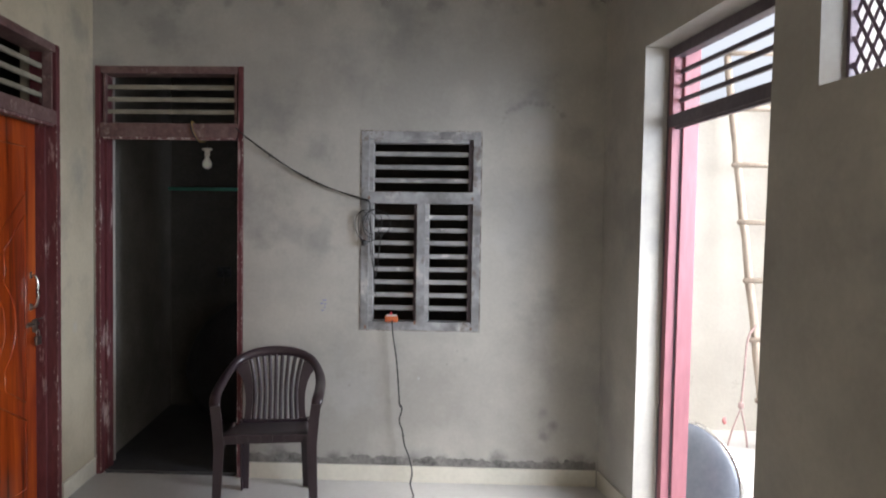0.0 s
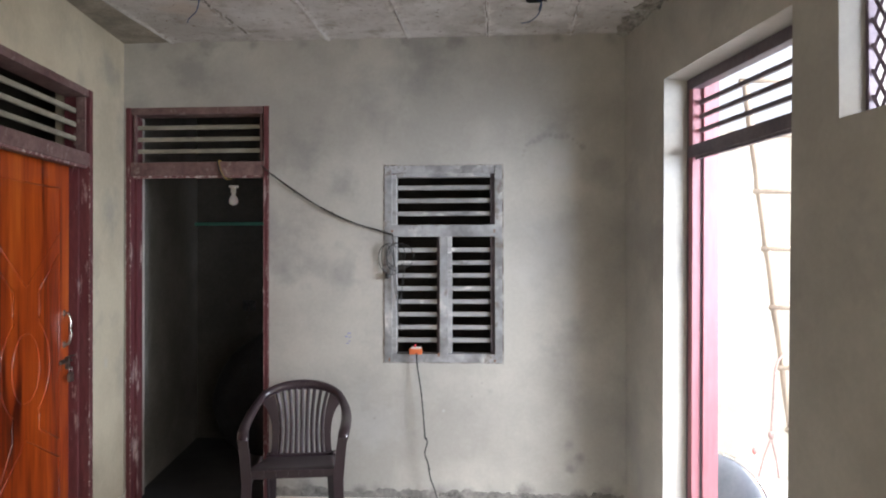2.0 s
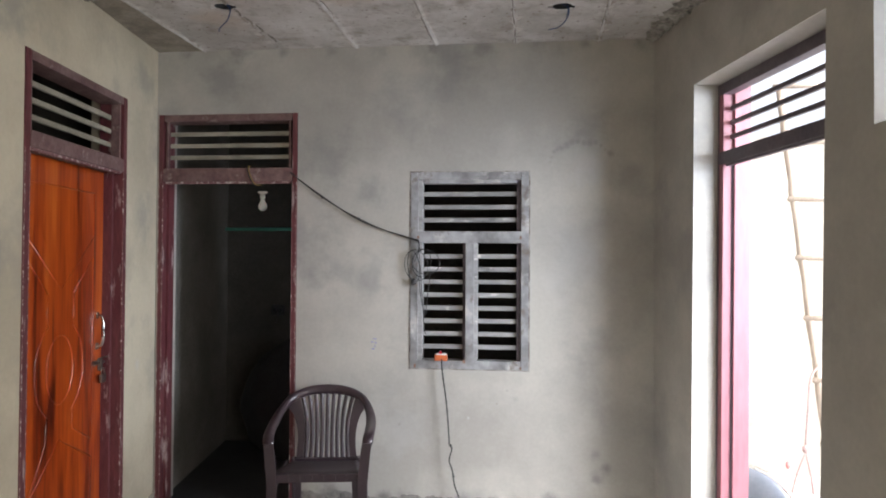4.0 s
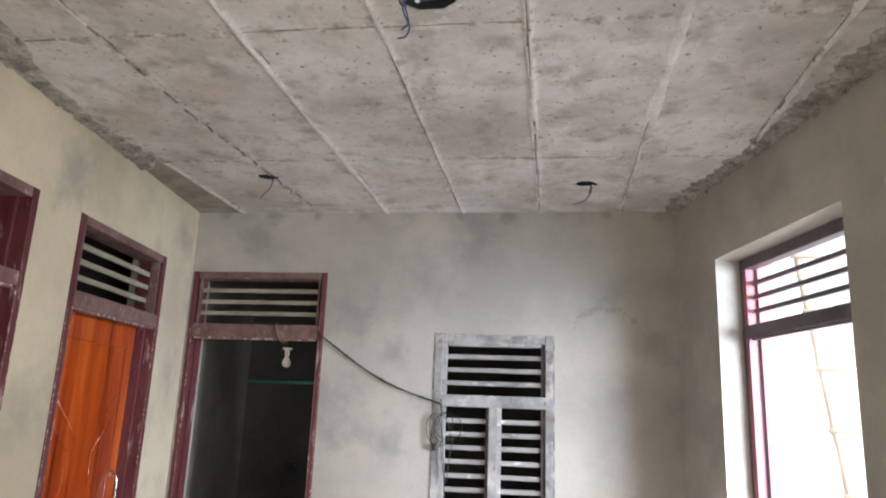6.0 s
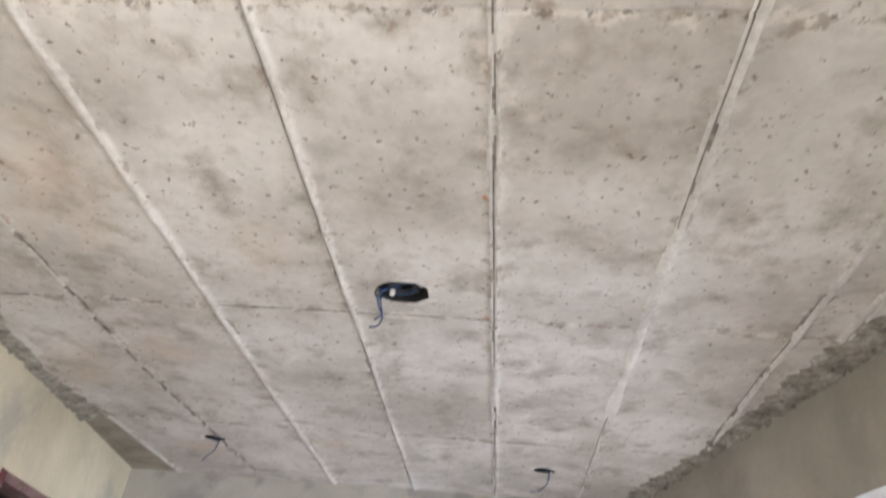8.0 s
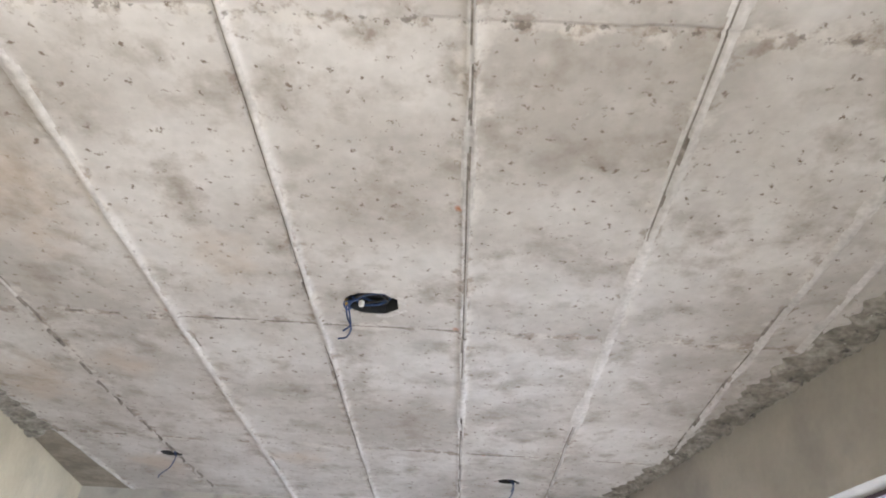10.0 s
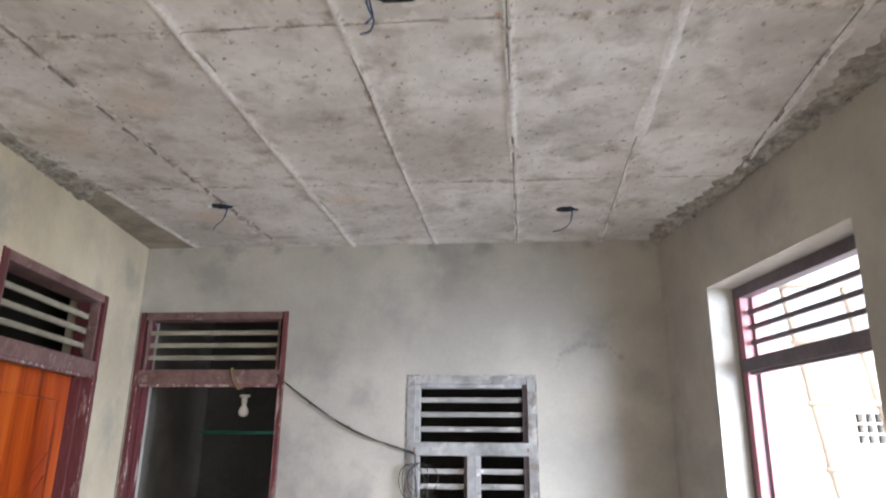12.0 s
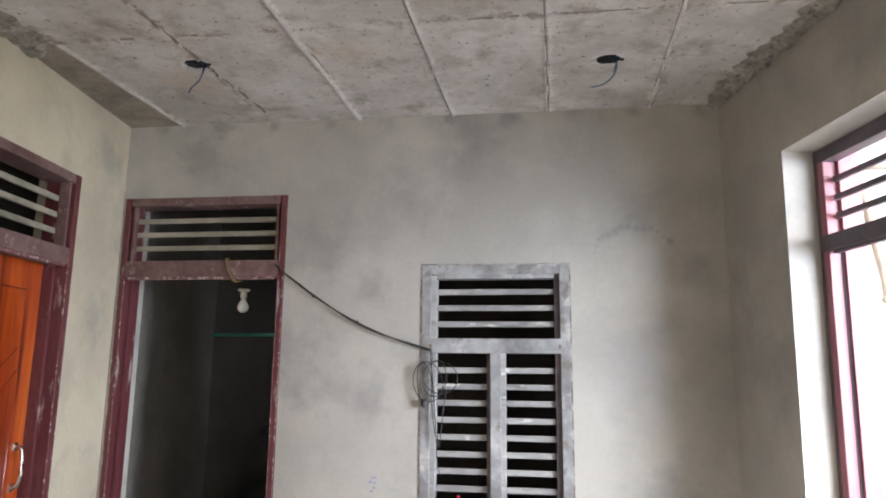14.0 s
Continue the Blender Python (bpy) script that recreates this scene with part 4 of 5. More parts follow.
part("inner_stile", box(1.950, 1.969, 0.012, F1, WZ0 + 0.05, 1.683, 0.003), DARK_SLAT_SHADE, win)
part("head", box(WX0 + 0.046, WX1 - 0.046, F0 + 0.001, F1, WZ1 - 0.047, WZ1, 0.003), GREY_PAINT, win)
part("inner_head", box(WX0 + 0.071, WX1 - 0.071, 0.012, F1, WZ1 - 0.067, WZ1 - 0.046, 0.003), GREY_PAINT, win)
part("sill", box(WX0 + 0.046, WX1 - 0.046, F0 + 0.001, F1, WZ0, WZ0 + 0.052, 0.003), GREY_PAINT, win)
part("rail", box(WX0 + 0.040, WX1 - 0.040, F0 - 0.001, F1, 1.682, 1.752, 0.003), GREY_PAINT, win)
part("mullion", box(1.968, 2.018, F0 - 0.0005, F1, WZ0 + 0.050, 1.683, 0.003), GREY_PAINT, win)
part("inner_stile", box(2.017, 2.040, 0.012, F1, WZ0 + 0.05, 1.683, 0.003), SLAT_PAINT, win)
for i in range(3):
    z = 1.822 + 0.079 * i
    part("slat", box(WX0 + 0.066, WX1 - 0.066, 0.030, 0.048, z - 0.0135, z + 0.0135, 0.003), SLAT_PAINT, win)
for i in range(8):
    z = 1.052 + 0.0785 * i
    for k, (x0, x1) in enumerate(((WX0 + 0.066, 1.972), (2.036, WX1 - 0.066))):
        lift = 0.003 * noise.noise(Vector((i * 3.1, k * 5.0, 1)))
        part("slat", box(x0, x1, 0.030, 0.046, z - 0.0135 + lift, z + 0.0135 + lift, 0.003), SLAT_PAINT, win)
for x, z in ((WX0 + 0.047, 1.717), (WX1 - 0.047, 1.717), (WX0 + 0.030, WZ0 + 0.02), (WX1 - 0.047, WZ0 + 0.016), (1.962, WZ0 + 0.05)):
    part("rust_patch", box(x - random.uniform(0.003, 0.008), x + random.uniform(0.003, 0.007), -0.0078, -0.005, z - random.uniform(0.006, 0.014), z + random.uniform(0.004, 0.012), 0.0012), RUST, win, "rusty fixing mark")

# grilled ventilator high in the side wall
vent = empty("window_2", RIGHT_R, "high ventilator opening with a painted diamond grille", "window", kind="structure")
GA0, GA1, GZ0, GZ1, GY = 1.799, 2.748, 2.022, 2.483, 0.105
part("frame", box(GA0, GA0 + 0.014, GY - 0.012, GY + 0.022, GZ0, GZ1, 0.002), GRILL_PAINT, vent)
part("frame", box(GA1 - 0.014, GA1, GY - 0.012, GY + 0.022, GZ0, GZ1, 0.002), GRILL_PAINT, vent)
part("frame", box(GA0 + 0.014, GA1 - 0.014, GY - 0.012, GY + 0.022, GZ1 - 0.014, GZ1, 0.002), GRILL_PAINT, vent)
part("frame", box(GA0 + 0.014, GA1 - 0.014, GY - 0.012, GY + 0.022, GZ0, GZ0 + 0.014, 0.002), GRILL_PAINT, vent)


def clip_bar(a, slope, x0, x1, z0, z1):
    """The stretch of the line z = z0 + slope (x - a) inside a rectangle."""
    pts = []
    for x in (x0, x1):
        z = z0 + slope * (x - a)
        if z0 <= z <= z1:
            pts.append((x, z))
    for z in (z0, z1):
        x = a + (z - z0) / slope
        if x0 < x < x1:
            pts.append((x, z))
    return pts


for sgn in (1, -1):
    for i in range(-8, 30):
        a = GA0 + 0.048 * i
        p = clip_bar(a, 1.75 * sgn, GA0 + 0.02, GA1 - 0.02, GZ0 + 0.02, GZ1 - 0.02)
        if len(p) == 2 and (Vector(p[0]) - Vector(p[1])).length > 0.05:
            yy = GY + 0.004 * sgn
            part("bar", tube([(p[0][0], yy, p[0][1]), (p[1][0], yy, p[1][1])], 0.0072, 4, flat=1.0), GRILL_PAINT, vent)

# ---- outside ----
GROUND = -0.25
solid("ground", box(3.28, 60, -60, 60, GROUND - 0.2, GROUND), YARD, Matrix(), "grey cement yard floor", "ground", kind="structure")
BY = 1.2
bw = wall_mesh(3.40, 9.0, GROUND, 2.52, 0.22, [(4.60, 4.81, 1.76, 1.995)])
solid("wall_boundary", bw, BOUNDARY, Matrix.Translation((0, BY, 0)), "cream-plastered yard wall with scattered stains", "wall", kind="structure")
solid("wall_boundary_return", box(6.2, 6.42, -9, 1.19, GROUND, 1.9), BOUNDARY, Matrix(), "cream-plastered yard wall", "wall", kind="structure")
solid("plinth", box(3.41, 6.19, BY - 0.14, BY - 0.001, GROUND, GROUND + 0.17, 0.008), WHITE_WASH, Matrix(), "whitewashed low plinth along the yard wall", "plinth", kind="structure")
block = empty("ventilation_block", Matrix.Translation((4.705, BY, 1.8775)), "square cement ventilation block set in the yard wall", "vent block")
for i in range(4):
    k, q = -0.096 + 0.064 * i, -0.108 + 0.072 * i
    part("rib", box(k - 0.008, k + 0.008, 0.03, 0.10, -0.116, 0.116, 0.002), WHITE_WASH, block)
    part("rib", box(-0.103, 0.103, 0.035, 0.095, q - 0.008, q + 0.008, 0.002), WHITE_WASH, block)
# black sheet standing in for the darkness behind the holes
part("back", box(-0.104, 0.104, 0.15, 0.19, -0.117, 0.117), DARK_PLASTIC, block)

# bamboo ladder leaning on the yard wall
ladder = empty("bamboo_ladder", Matrix(), "bamboo pole ladder leaning against the yard wall", "ladder")


def rail_at(z, side):
    f = (z - GROUND) / 3.4
    return Vector((4.423 - 0.245 * f + side * 0.42, 0.70 + 0.46 * f, z))


for side in (0, 1):
    pts = [rail_at(GROUND + 3.1 * i / 40, side) + Vector((0.006 * nz(i, 0.4, side + 1), 0.006 * nz(i, 0.4, side + 5), 0)) for i in range(41)]
    rr = [0.032 - 0.006 * i / 40 + (0.004 if i % 6 == 0 else 0) for i in range(41)]
    part("rail", tube(pts, 0.02, 10, radii=rr), BAMBOO, ladder, smooth=True)
for i in range(7):
    z = 0.35 + 0.42 * i
    a, b = rail_at(z, 0), rail_at(z, 1)
    part("rung", tube([a + Vector((-0.05, -0.022, 0)), b + Vector((0.05, -0.022, 0))], 0.019, 8), BAMBOO, ladder, smooth=True)

# rope with a knot tied to the ladder
rp = rail_at(0.88, 0)
rope = empty("rope", Matrix.Translation((rp.x - 0.01, rp.y - 0.05, 0.88)), "faded pink rope hanging knotted from the ladder", "rope")
part("strand", tube(smooth_path([(0.02, 0.02, 0.0), (-0.05, 0, -0.10), (-0.07, 0, -0.35), (-0.085, 0, -0.56)], 6), 0.008, 6), ROPE, rope, smooth=True)
part("knot", lathe([(0.004, -0.03), (0.02, -0.015), (0.022, 0.01), (0.006, 0.03)], 10, at=(-0.085, 0, -0.58)), ROPE, rope, smooth=True)
part("tail", tube(smooth_path([(-0.085, 0, -0.60), (-0.14, 0, -0.75), (-0.19, 0, -0.95)], 5), 0.007, 6), ROPE, rope, smooth=True)
part("tail", tube(smooth_path([(-0.085, 0, -0.60), (-0.05, 0, -0.76), (-0.02, 0, -1.0)], 5), 0.007, 6), ROPE, rope, smooth=True)
part("rag", lathe([(0.003, -0.03), (0.016, -0.012), (0.013, 0.012), (0.003, 0.024)], 9, at=(-0.20, 0.0, -0.69)), CLOTH_RED, rope, "pink-red scrap of cloth", smooth=True)

# grey dish standing on edge outside the doorway
dish = empty("metal_dish", Matrix.Translation((3.565, -0.10, GROUND + 0.340)) @ pose(0, 0, 0, 0, 0, -50) @ pose(0, 0, 0, 84, 0, 0), "large grey enamelled metal dish standing on its edge", "dish")
R = 0.333
prof = [(0.004, 0.105)] + [(R * math.sin(radians(a)), 0.105 * math.cos(radians(a)) ** 0.9) for a in range(8, 90, 7)] + [(R, 0.0), (R - 0.006, -0.004)] + [((R - 0.008) * math.sin(radians(a)), 0.095 * math.cos(radians(a)) - 0.006) for a in range(86, 4, -8)] + [(0.004, 0.09)]
part("bowl", lathe(prof, 48), DISH_GREY, dish, smooth=True)
part("rim", tube([(R * math.cos(radians(a)), R * math.sin(radians(a)), 0.0) for a in range(0, 360, 6)], 0.0135, 8, closed=True), STEEL, dish, "pale rolled rim", smooth=True)

# ---- things in the room ----
def plastic_chair():
    ch = empty("plastic_armchair", Matrix.Translation((1.205, -0.375, 0)) @ pose(0, 0, 0, 0, 0, 9.5), "dark brown moulded plastic armchair with a slatted back", "chair")
    # seat: slightly dished panel with a ribbed front apron
    bm = bmesh.new()
    nx, ny = 14, 12
    grid = []
    for j in range(ny + 1):
        row = []
        for i in range(nx + 1):
            u, v = i / nx * 2 - 1, j / ny
            half = 0.235 - 0.055 * v
            y = -0.222 + 0.405 * v
            z = 0.463 - 0.014 * (1 - u * u) * math.sin(math.pi * min(1, v * 1.05)) - 0.055 * v - 0.012 * max(0, 0.12 - v) / 0.12
            row.append(bm.verts.new((u * half, y, z)))
        grid.append(row)
    for j in range(ny):
        for i in range(nx):
            bm.faces.new((grid[j][i], grid[j][i + 1], grid[j + 1][i + 1], grid[j + 1][i]))
    ex = bmesh.ops.extrude_face_region(bm, geom=list(bm.faces))
    for v in ex["geom"]:
        if isinstance(v, bmesh.types.BMVert):
            v.co.z -= 0.012
    part("seat", bm, SEAT_SCUFFED, ch, "scuffed dull seat panel", smooth=True)
    ap = bmesh.new()
    box(-0.235, 0.235, -0.236, -0.222, 0.414, 0.457, 0.004, ap)
    for i in range(8):
        x = -0.21 + 0.06 * i
        box(x - 0.004, x + 0.004, -0.240, -0.234, 0.416, 0.454, 0.001, ap)
    part("apron", ap, CHAIR, ch)
    for s in (1, -1):
        part("side_apron", box(s * 0.228 - 0.008, s * 0.228 + 0.008, -0.22, 0.16, 0.372, 0.418, 0.004), CHAIR, ch)
    # front legs rise into the arm posts: angled channel section
    for s in (1, -1):
        lg = bmesh.new()
        for k, (w, d) in enumerate(((0.050, 0.014), (0.014, 0.052))):
            rings = []
            for z, x, y, g in ((0.0, 0.262, -0.262, 0.72), (0.40, 0.252, -0.243, 1.0), (0.54, 0.264, -0.238, 1.0), (0.615, 0.272, -0.236, 0.95)):
                cx = s * (x - (0.02 * g if k == 0 else 0))
                cy = y + (0.02 * g if k == 1 else 0)
                rings.append([lg.verts.new((cx + sx * w * g / 2, cy + sy * d * g / 2, z)) for sx, sy in ((-1, -1), (1, -1), (1, 1), (-1, 1))])
            for r0, r1 in zip(rings, rings[1:]):
                for q in range(4):
                    lg.faces.new((r0[q], r0[(q + 1) % 4], r1[(q + 1) % 4], r1[q]))
            lg.faces.new(rings[0][::-1])
            lg.faces.new(rings[-1])
        part("leg", lg, CHAIR, ch)
    for s in (1, -1):
        lg = bmesh.new()
        for k, (w, d) in enumerate(((0.050, 0.012), (0.012, 0.055))):
            rings = []
            for z, x, y, g in ((0.0, 0.190, 0.238, 0.75), (0.25, 0.190, 0.205, 0.95), (0.43, 0.188, 0.178, 1.0)):
                cx = s * (x - (0.02 * g if k == 0 else 0))
                cy = y - (0.02 * g if k == 1 else 0)
                rings.append([lg.verts.new((cx + sx * w * g / 2, cy + sy * d * g / 2, z)) for sx, sy in ((-1, -1), (1, -1), (1, 1), (-1, 1))])
            for r0, r1 in zip(rings, rings[1:]):
                for q in range(4):
                    lg.faces.new((r0[q], r0[(q + 1) % 4], r1[(q + 1) % 4], r1[q]))
            lg.faces.new(rings[0][::-1])
            lg.faces.new(rings[-1])
        part("leg", lg, CHAIR, ch)
    # hoop: arms sweeping up into the crest
    half = [(0.252, -0.224, 0.560), (0.255, -0.224, 0.602), (0.261, -0.196, 0.637), (0.266, -0.14, 0.654), (0.266, 0.0, 0.675), (0.248, 0.11, 0.715), (0.200, 0.190, 0.768), (0.110, 0.226, 0.800), (0.0, 0.236, 0.808)]
    path = smooth_path([(-x, y, z) for x, y, z in half[:-1]] + [half[-1]] + half[-2::-1], 6)
    hp = bmesh.new()
    rings = []
    n = len(path)
    for i, p in enumerate(path):
        t = (path[min(n - 1, i + 1)] - path[max(0, i - 1)]).normalized()
        f = abs(i / (n - 1) * 2 - 1)
        outward = Vector((p.x, max(0.02, p.y + 0.05) * 1.3, 0)).normalized()
        outward = (outward - t * outward.dot(t)).normalized()
        up = outward.cross(t).normalized()
        if up.z < 0:
            up = -up
        w, h = 0.026 + 0.004 * f, 0.020 - 0.004 * f
        if f < 0.45:
            w, h = 0.016 + 0.012 * f / 0.45, 0.030 - 0.012 * f / 0.45
        if f > 0.82:
            k = (f - 0.82) / 0.18
            w, h = w - 0.013 * k, h - 0.006 * k
        rings.append([hp.verts.new(p + outward * (w * math.cos(a)) + up * (h * math.sin(a))) for a in [2 * math.pi * k / 12 for k in range(12)]])
    for r0, r1 in zip(rings, rings[1:]):
        for k in range(12):
            hp.faces.new((r0[k], r0[(k + 1) % 12], r1[(k + 1) % 12], r1[k]))
    hp.faces.new(rings[0][::-1])
    hp.faces.new(rings[-1])
    part("hoop", hp, CHAIR, ch, "rounded armrest and crest hoop", smooth=True)

    def back(x_f, v):
        """A point of the curved back: x_f in -1..1, v from the seat to the crest."""
        w = 0.165 - 0.030 * math.sin(math.pi * v * 0.9) + 0.035 * v
        x = x_f * w
        return Vector((x, 0.178 + 0.055 * v - 0.16 * x * x * (0.4 + v), 0.405 + (0.390 - 1.5 * x * x) * v))
    for i in range(9):
        xf = -0.76 + 0.19 * i
        bm = bmesh.new()
        rings = []
        for k in range(9):
            v = k / 8
            c = back(xf, v)
            rings.append([bm.verts.new(c + Vector((dx, dy, 0))) for dx, dy in ((-0.0108, -0.002), (-0.006, -0.0075), (0, -0.0095), (0.006, -0.0075), (0.0108, -0.002), (0.0108, 0.008), (-0.0108, 0.008))])
        for r0, r1 in zip(rings, rings[1:]):
            for q in range(7):
                bm.faces.new((r0[q], r0[(q + 1) % 7], r1[(q + 1) % 7], r1[q]))
        part("back_slat", bm, CHAIR, ch, smooth=True)
    for s in (1, -1):
        bm = bmesh.new()
        rows = []
        for k in range(11):
            v = k / 10
            i0, i1 = back(s * 0.84, v), back(s * (1.08 + 0.14 * v ** 2), v)
            rows.append([bm.verts.new(i0 + Vector((0, -0.006, 0))), bm.verts.new(i1 + Vector((0, -0.006, 0))), bm.verts.new(i1 + Vector((0, 0.006, 0))), bm.verts.new(i0 + Vector((0, 0.006, 0)))])
        for r0, r1 in zip(rows, rows[1:]):
            for q in range(4):
                bm.faces.new((r0[q], r0[(q + 1) % 4], r1[(q + 1) % 4], r1[q]))
        bm.faces.new(rows[0][::-1])
        bm.faces.new(rows[-1])
        part("back_side", bm, CHAIR, ch)
    part("back_rail", box(-0.175, 0.175, 0.162, 0.186, 0.385, 0.425, 0.005), CHAIR, ch)
    return ch


plastic_chair()

# ceiling outlet boxes with loose wires
for idx, (hx, hy, rx, ry) in enumerate(HOLES):
    bx = empty("ceiling_outlet", Matrix.Translation((hx, hy, CEIL)), "open dark ceiling outlet box with loose blue wires", "outlet box", "ceiling outlets")
    bm = bmesh.new()
    o = [(1, 0.45), (0.45, 1), (-0.45, 1), (-1, 0.45), (-1, -0.45), (-0.45, -1), (0.45, -1), (1, -0.45)]
    lo = [bm.verts.new((x * rx * 1.03, y * ry * 1.03, 0.004)) for x, y in o]
    hi = [bm.verts.new((x * rx * 1.03, y * ry * 1.03, 0.058)) for x, y in o]
    for k in range(8):
        bm.faces.new((lo[k], lo[(k + 1) % 8], hi[(k + 1) % 8], hi[k]))
    bm.faces.new(hi)
    part("box", bm, DARK_PLASTIC, bx)
    s = rx / 0.06
    if idx == 0:
        coils = [[(-0.065, 0, 0.02), (-0.03, 0.03, 0.012), (0.03, 0.03, 0.02), (0.06, 0.0, 0.03), (0.02, -0.03, 0.02), (-0.03, -0.02, 0.015), (-0.05, 0.01, 0.03)],
                 [(-0.06, 0.02, 0.03), (0.0, 0.04, 0.02), (0.05, 0.015, 0.02), (0.0, -0.035, 0.025), (-0.05, -0.015, 0.01)]]
        for k, c in enumerate(coils):
            for turn in (0, 1):
                part("wire_coil", tube(smooth_path([(x * (1 - 0.15 * turn), y * (1 - 0.2 * turn), z + 0.008 * turn) for x, y, z in c], 6), 0.0032, 6), BLUE_CORD if k == turn else BLACK_CORD, bx, smooth=True)
        for c in ([(-0.05, 0.01, 0.02), (-0.078, 0.0, -0.005), (-0.076, 0.02, -0.04), (-0.060, 0.03, -0.075), (-0.072, 0.045, -0.10), (-0.10, 0.05, -0.105)],
                  [(-0.04, 0.0, 0.02), (-0.070, -0.005, -0.01), (-0.066, 0.012, -0.045), (-0.062, 0.022, -0.07), (-0.085, 0.035, -0.085)],
                  [(-0.055, 0.015, 0.02), (-0.085, -0.02, -0.012), (-0.075, -0.015, -0.035), (-0.062, 0.0, -0.02)]):
            part("wire", tube(smooth_path(c, 6), 0.0028, 6), BLUE_CORD, bx, "loose blue wire", smooth=True)
        part("connector", lathe([(0.003, -0.012), (0.007, -0.008), (0.007, 0.008), (0.003, 0.012)], 8, at=(-0.083, 0.0, 0.0)), YELLOW_CORD, bx)
        part("connector", lathe([(0.003, -0.012), (0.009, -0.008), (0.009, 0.008), (0.003, 0.012)], 8, at=(-0.035, 0.01, 0.004)), WHITE_PLASTIC, bx)
    else:
        for c in ([(0.02, 0, 0.02), (0.035, -0.005, -0.02), (0.020, 0.0, -0.07), (-0.02, 0.005, -0.105), (-0.07 if idx == 2 else -0.03, 0.01, -0.115 if idx == 2 else -0.125)],
                  [(0.0, 0.01, 0.02), (0.03, 0.01, -0.01), (0.022, 0.008, -0.05)]):
            part("wire", tube(smooth_path(c, 6), 0.0028, 6), BLUE_CORD, bx, "loose blue wire", smooth=True)
        part("tab", box(-rx - 0.022, -rx + 0.004, -0.008, 0.008, -0.008, 0.002, 0.002), MORTAR, bx)
        part("tab", box(rx - 0.004, rx + 0.014, -0.006, 0.006, -0.008, 0.002, 0.002), DARK_PLASTIC, bx)

# cable slung from the doorway to the window, with its coil
cable = empty("slung_cable", Matrix.Translation((0.913, -0.014, 2.087)), "thin black cable slung from door frame to window and coiled", "cable")


def sag(x, o=0.0):
    t = x / 0.772
    return -0.397 * t - 0.062 * 4 * t * (1 - t) * (1 - 0.25 * t) + o


for o, yy in ((0.0, 0.0), (0.007, -0.004)):
    part("strand", tube([(-0.06, 0.012, 0.05)] + [(x, yy + 0.003 * nz(x, 9, o * 100), sag(x, o * math.sin(x * 11))) for x in [0.772 * i / 30 for i in range(31)]], 0.0034, 6), BLACK_CORD, cable, smooth=True)
for x in (0.17, 0.40):
    part("knot", lathe([(0.002, -0.010), (0.008, -0.004), (0.008, 0.004), (0.002, 0.010)], 8, at=(x, -0.002, sag(x))), BLACK_CORD, cable, smooth=True)


def loop(cx, cz, rx, rz, tilt, o):
    return [(cx + rx * math.cos(a) * math.cos(tilt) - rz * math.sin(a) * math.sin(tilt), -0.012 - 0.006 * math.sin(2 * a + o), cz + rx * math.cos(a) * math.sin(tilt) + rz * math.sin(a) * math.cos(tilt))
            for a in [2 * math.pi * k / 28 for k in range(28)]]


CX, CZ = 1.690 - 0.913, 1.545 - 2.087
for rx, rz, dx, dz, tl in ((0.070, 0.095, -0.02, 0.0, 0.2), (0.085, 0.075, 0.04, 0.02, -0.3), (0.035, 0.10, -0.035, -0.01, 0.1), (0.055, 0.085, 0.015, 0.015, -0.15)):
    part("coil", tube(loop(CX + dx, CZ + dz, rx, rz, tl, dx * 50), 0.0025, 5, closed=True), BLACK_CORD, cable, smooth=True)
part("coil_wrap", lathe([(0.004, -0.02), (0.016, -0.012), (0.016, 0.012), (0.004, 0.02)], 8, at=(CX - 0.035, -0.012, CZ - 0.10)), BLACK_CORD, cable, smooth=True)
for pts in ([(CX - 0.01, -0.010, 0.16 + CZ), (CX + 0.005, -0.012, CZ), (CX + 0.02, -0.01, CZ - 0.2), (CX + 0.03, -0.01, CZ - 0.36), (CX + 0.045, -0.008, CZ - 0.43)],
            [(CX + 0.07, -0.012, CZ - 0.03), (CX + 0.055, -0.012, CZ - 0.15), (CX + 0.04, -0.012, CZ - 0.30)],
            [(CX + 0.00, -0.012, CZ - 0.08), (CX + 0.012, -0.012, CZ - 0.2), (CX + 0.035, -0.012, CZ - 0.30), (CX + 0.03, -0.01, CZ - 0.24)],
            [(0.772, 0, sag(0.772)), (CX + 0.0, -0.012, CZ + 0.10), (CX - 0.03, -0.012, CZ + 0.02)]):
    part("strand", tube(smooth_path(pts, 6), 0.0024, 5), BLACK_CORD, cable, smooth=True)

# extension socket on the sill, and its flex down to the floor
ext = empty("extension_socket", Matrix.Translation((1.824, -0.020, 0.973)), "orange and white plug-in extension socket with a red switch", "socket")
part("body", box(-0.039, 0.039, -0.016, 0.016, 0.0, 0.036, 0.006), ORANGE_PLASTIC, ext)
part("top", box(-0.030, 0.034, -0.014, 0.014, 0.034, 0.043, 0.003), WHITE_PLASTIC, ext)
part("switch", box(-0.010, 0.004, -0.010, 0.008, 0.042, 0.058, 0.003), RED_PLASTIC, ext, "red rocker switch")
OFFS = Vector((0.006, -0.016, 0.012))
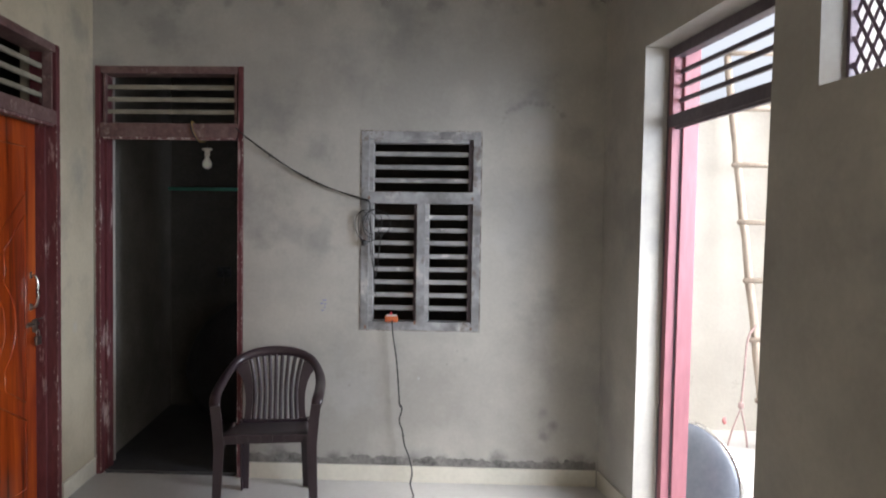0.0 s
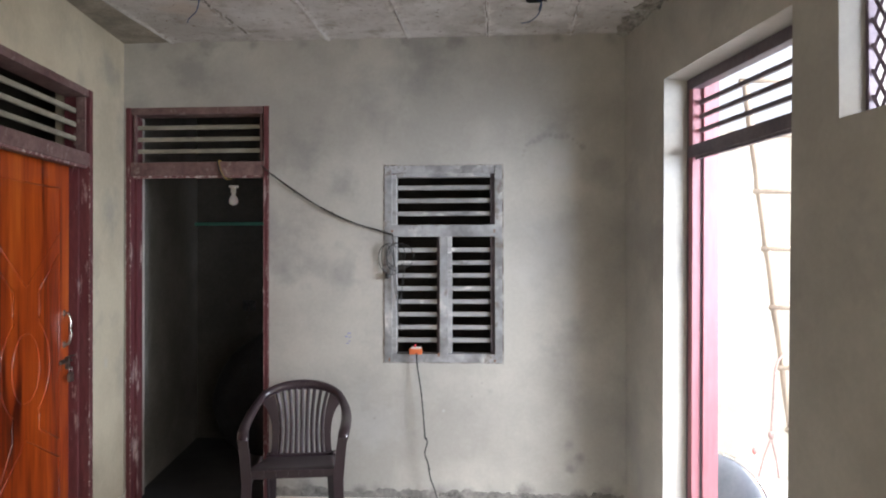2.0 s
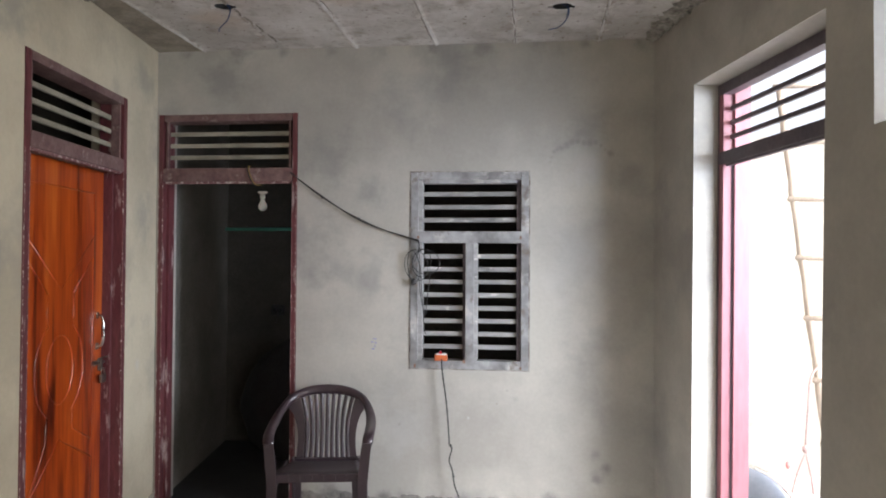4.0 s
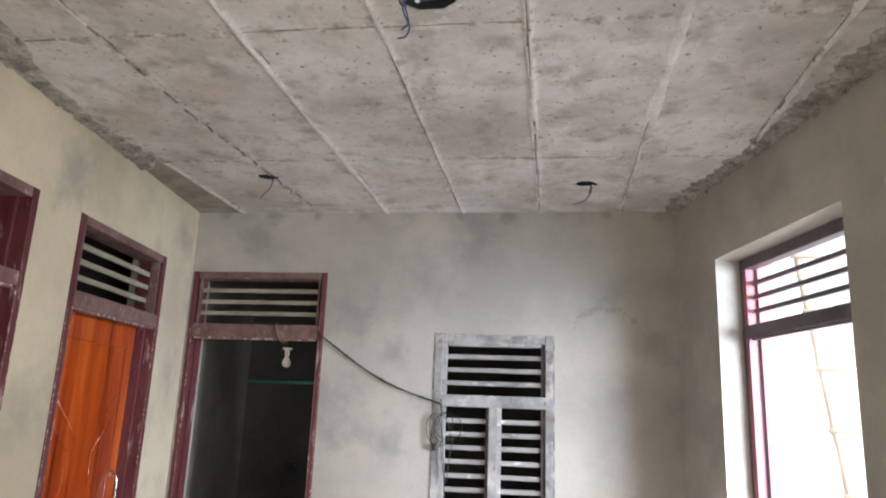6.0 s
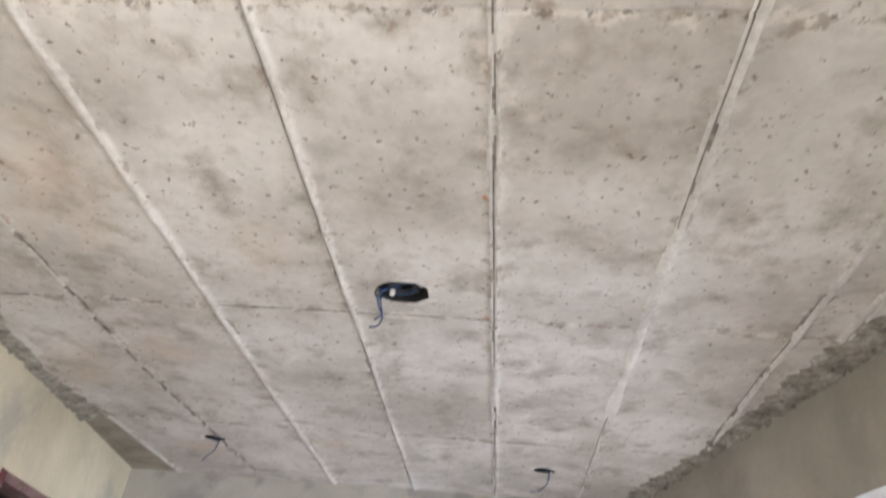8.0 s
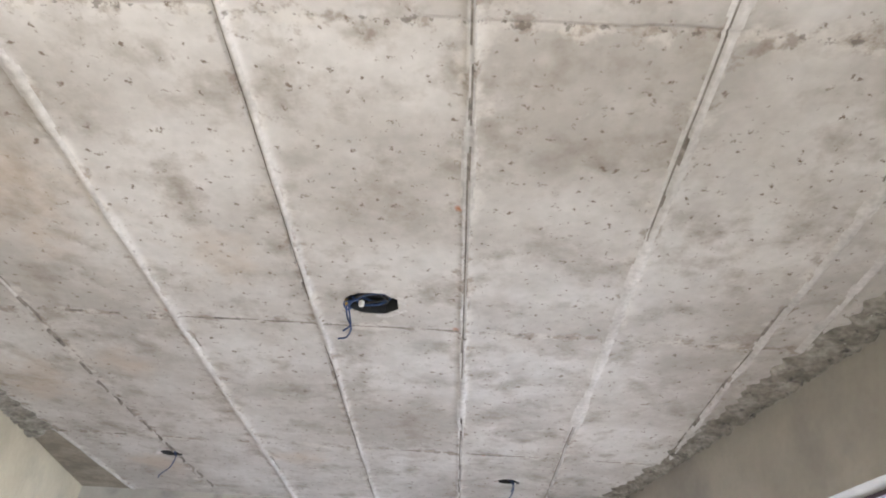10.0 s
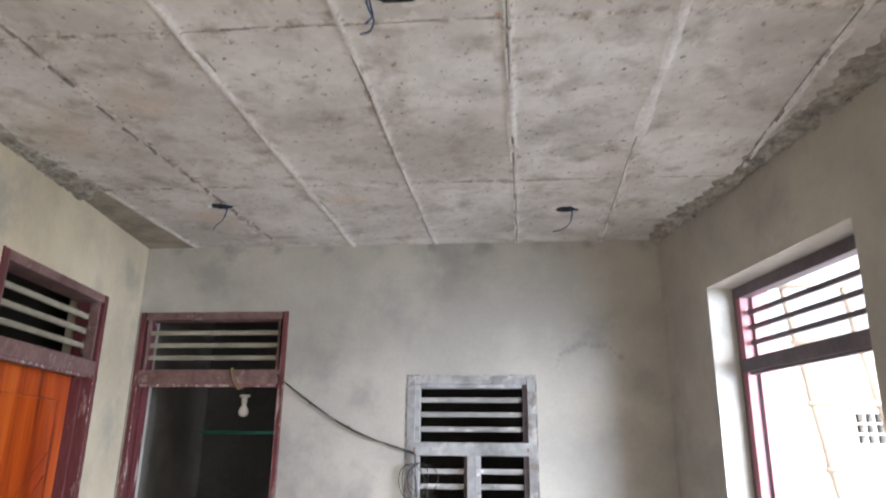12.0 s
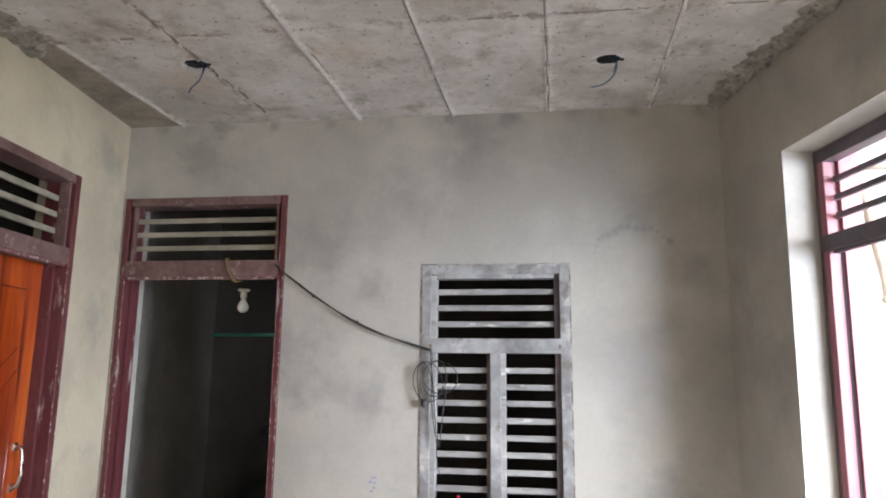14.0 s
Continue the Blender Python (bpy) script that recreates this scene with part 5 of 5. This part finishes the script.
FP = smooth_path([(0, 0, 0), (0.006, -0.004, -0.085), (0.030, -0.006, -0.25), (0.048, -0.008, -0.46), (0.050, -0.010, -0.50), (0.066, -0.010, -0.53), (0.050, -0.010, -0.60), (0.070, -0.010, -0.66), (0.082, -0.012, -0.74), (0.115, -0.03, -0.82), (0.135, -0.06, -0.90), (0.128, -0.10, -0.945), (0.15, -0.17, -0.978), (0.16, -0.24, -0.981), (0.20, -0.36, -0.981), (0.16, -0.55, -0.981)], 14)
for ph in (0, math.pi):
    part("cord", tube([OFFS + p + Vector((0.0028 * math.cos(i * 0.9 + ph), 0.0028 * math.sin(i * 0.9 + ph), 0)) for i, p in enumerate(FP)], 0.0026, 5), BLACK_CORD, ext, "twisted black flex", smooth=True)
for i in (62, 104):
    part("knot", lathe([(0.002, -0.009), (0.008, -0.003), (0.008, 0.003), (0.002, 0.009)], 8, at=tuple(FP[i] + OFFS)), BLACK_CORD, ext, smooth=True)

# bulb hung in the doorway by a yellow twin cord over the transom bar
bulb = empty("hanging_bulb", Matrix.Translation((0.633, 0.165, 1.966)), "white bulb in a white holder hung in the doorway", "light bulb")
part("holder_plate", lathe([(0.004, 0.052), (0.030, 0.050), (0.032, 0.040), (0.016, 0.036), (0.004, 0.034)], 18), WHITE_PLASTIC, bulb, smooth=True)
part("holder", lathe([(0.010, 0.038), (0.016, 0.034), (0.017, 0.004), (0.012, 0.0)], 16), WHITE_PLASTIC, bulb, smooth=True)
part("glass", lathe([(0.012, 0.002), (0.014, -0.012), (0.024, -0.028), (0.030, -0.046), (0.027, -0.062), (0.014, -0.074), (0.003, -0.077)], 20), BULB, bulb, smooth=True)
part("cord", tube(smooth_path([(0, 0, 0.05), (0.0, -0.005, 0.12), (-0.006, -0.02, 0.19)], 5), 0.003, 6), BLACK_CORD, bulb, smooth=True)
ycord = empty("yellow_cord", Matrix.Translation((0.612, -0.012, 2.10)), "yellow twisted cord tied over the transom bar", "cord")
for dx in (0, 0.008):
    part("strand", tube(smooth_path([(-0.010 + dx, 0.03, 0.055), (-0.012 + dx, -0.002, 0.052), (0.0 + dx, -0.004, 0.0), (0.022 + dx, -0.002, -0.045), (0.03 + dx, 0.03, -0.06), (0.03 + dx, 0.10, -0.05)], 6), 0.0032, 6), YELLOW_CORD if dx else BLACK_CORD, ycord, smooth=True)

# small room behind the doorway
pole = solid("curtain_pole", tube([(-0.22, 1.50, 1.832), (1.25, 1.50, 1.834)], 0.014, 10), GREEN_POLE, Matrix(), "green painted pole fixed across the small room", "pole", smooth=True)
# unidentified dark rounded lump with shallow folds
heap = bmesh.new()
bmesh.ops.create_icosphere(heap, subdivisions=4, radius=1.0)
for v in heap.verts:
    c = v.co.copy()
    k = 1 + 0.10 * noise.noise(c * 1.6) + 0.05 * noise.noise(c * 4.5)
    fold = 0.02 * math.sin(math.atan2(c.y, c.x) * 13 + 2 * c.z) * max(0.0, 0.7 - c.z)
    v.co = (c.x * (0.46 * k + fold) * (1.12 - 0.25 * max(0.0, c.z)), c.y * (0.25 * k + fold), max(0.0, 0.44 + c.z * 0.52 * k))
solid("dark_sack", heap, LUMP_DARK, Matrix.Translation((0.60, 1.20, 0.007)), "large dark rounded lump standing in the small room", "sack", smooth=True)
sw = empty("switch_box", Matrix.Translation((0.243, 1.56, 1.14)), "dark wall switch box with dangling leads", "switch")
part("plate", box(-0.055, 0.055, -0.03, -0.001, -0.045, 0.045, 0.005), DARK_PLASTIC, sw)
for dx in (-0.026, 0.028):
    part("socket", tube([(dx, -0.03, 0.004), (dx, -0.05, 0.004)], 0.022, 12), DARK_PLASTIC, sw, smooth=True)
part("lead", tube(smooth_path([(0.0, -0.03, 0.0), (0.01, -0.05, -0.06), (-0.01, -0.04, -0.11)], 5), 0.004, 6), BLACK_CORD, sw, smooth=True)

# faint writing on the far wall, kept as plain strokes
note = empty("wall_writing", Matrix.Translation((1.411, -0.0022, 1.063)), "faint blue chalk writing on the plaster", "writing")
for x, z, w in ((0.004, 0.032, 0.022), (-0.012, 0.012, 0.015), (0.010, 0.008, 0.012), (0.006, -0.014, 0.010), (-0.006, -0.030, 0.016)):
    part("stroke", box(x - w / 2, x + w / 2, -0.0006, 0.0018, z - 0.003, z + 0.003), INK, note)
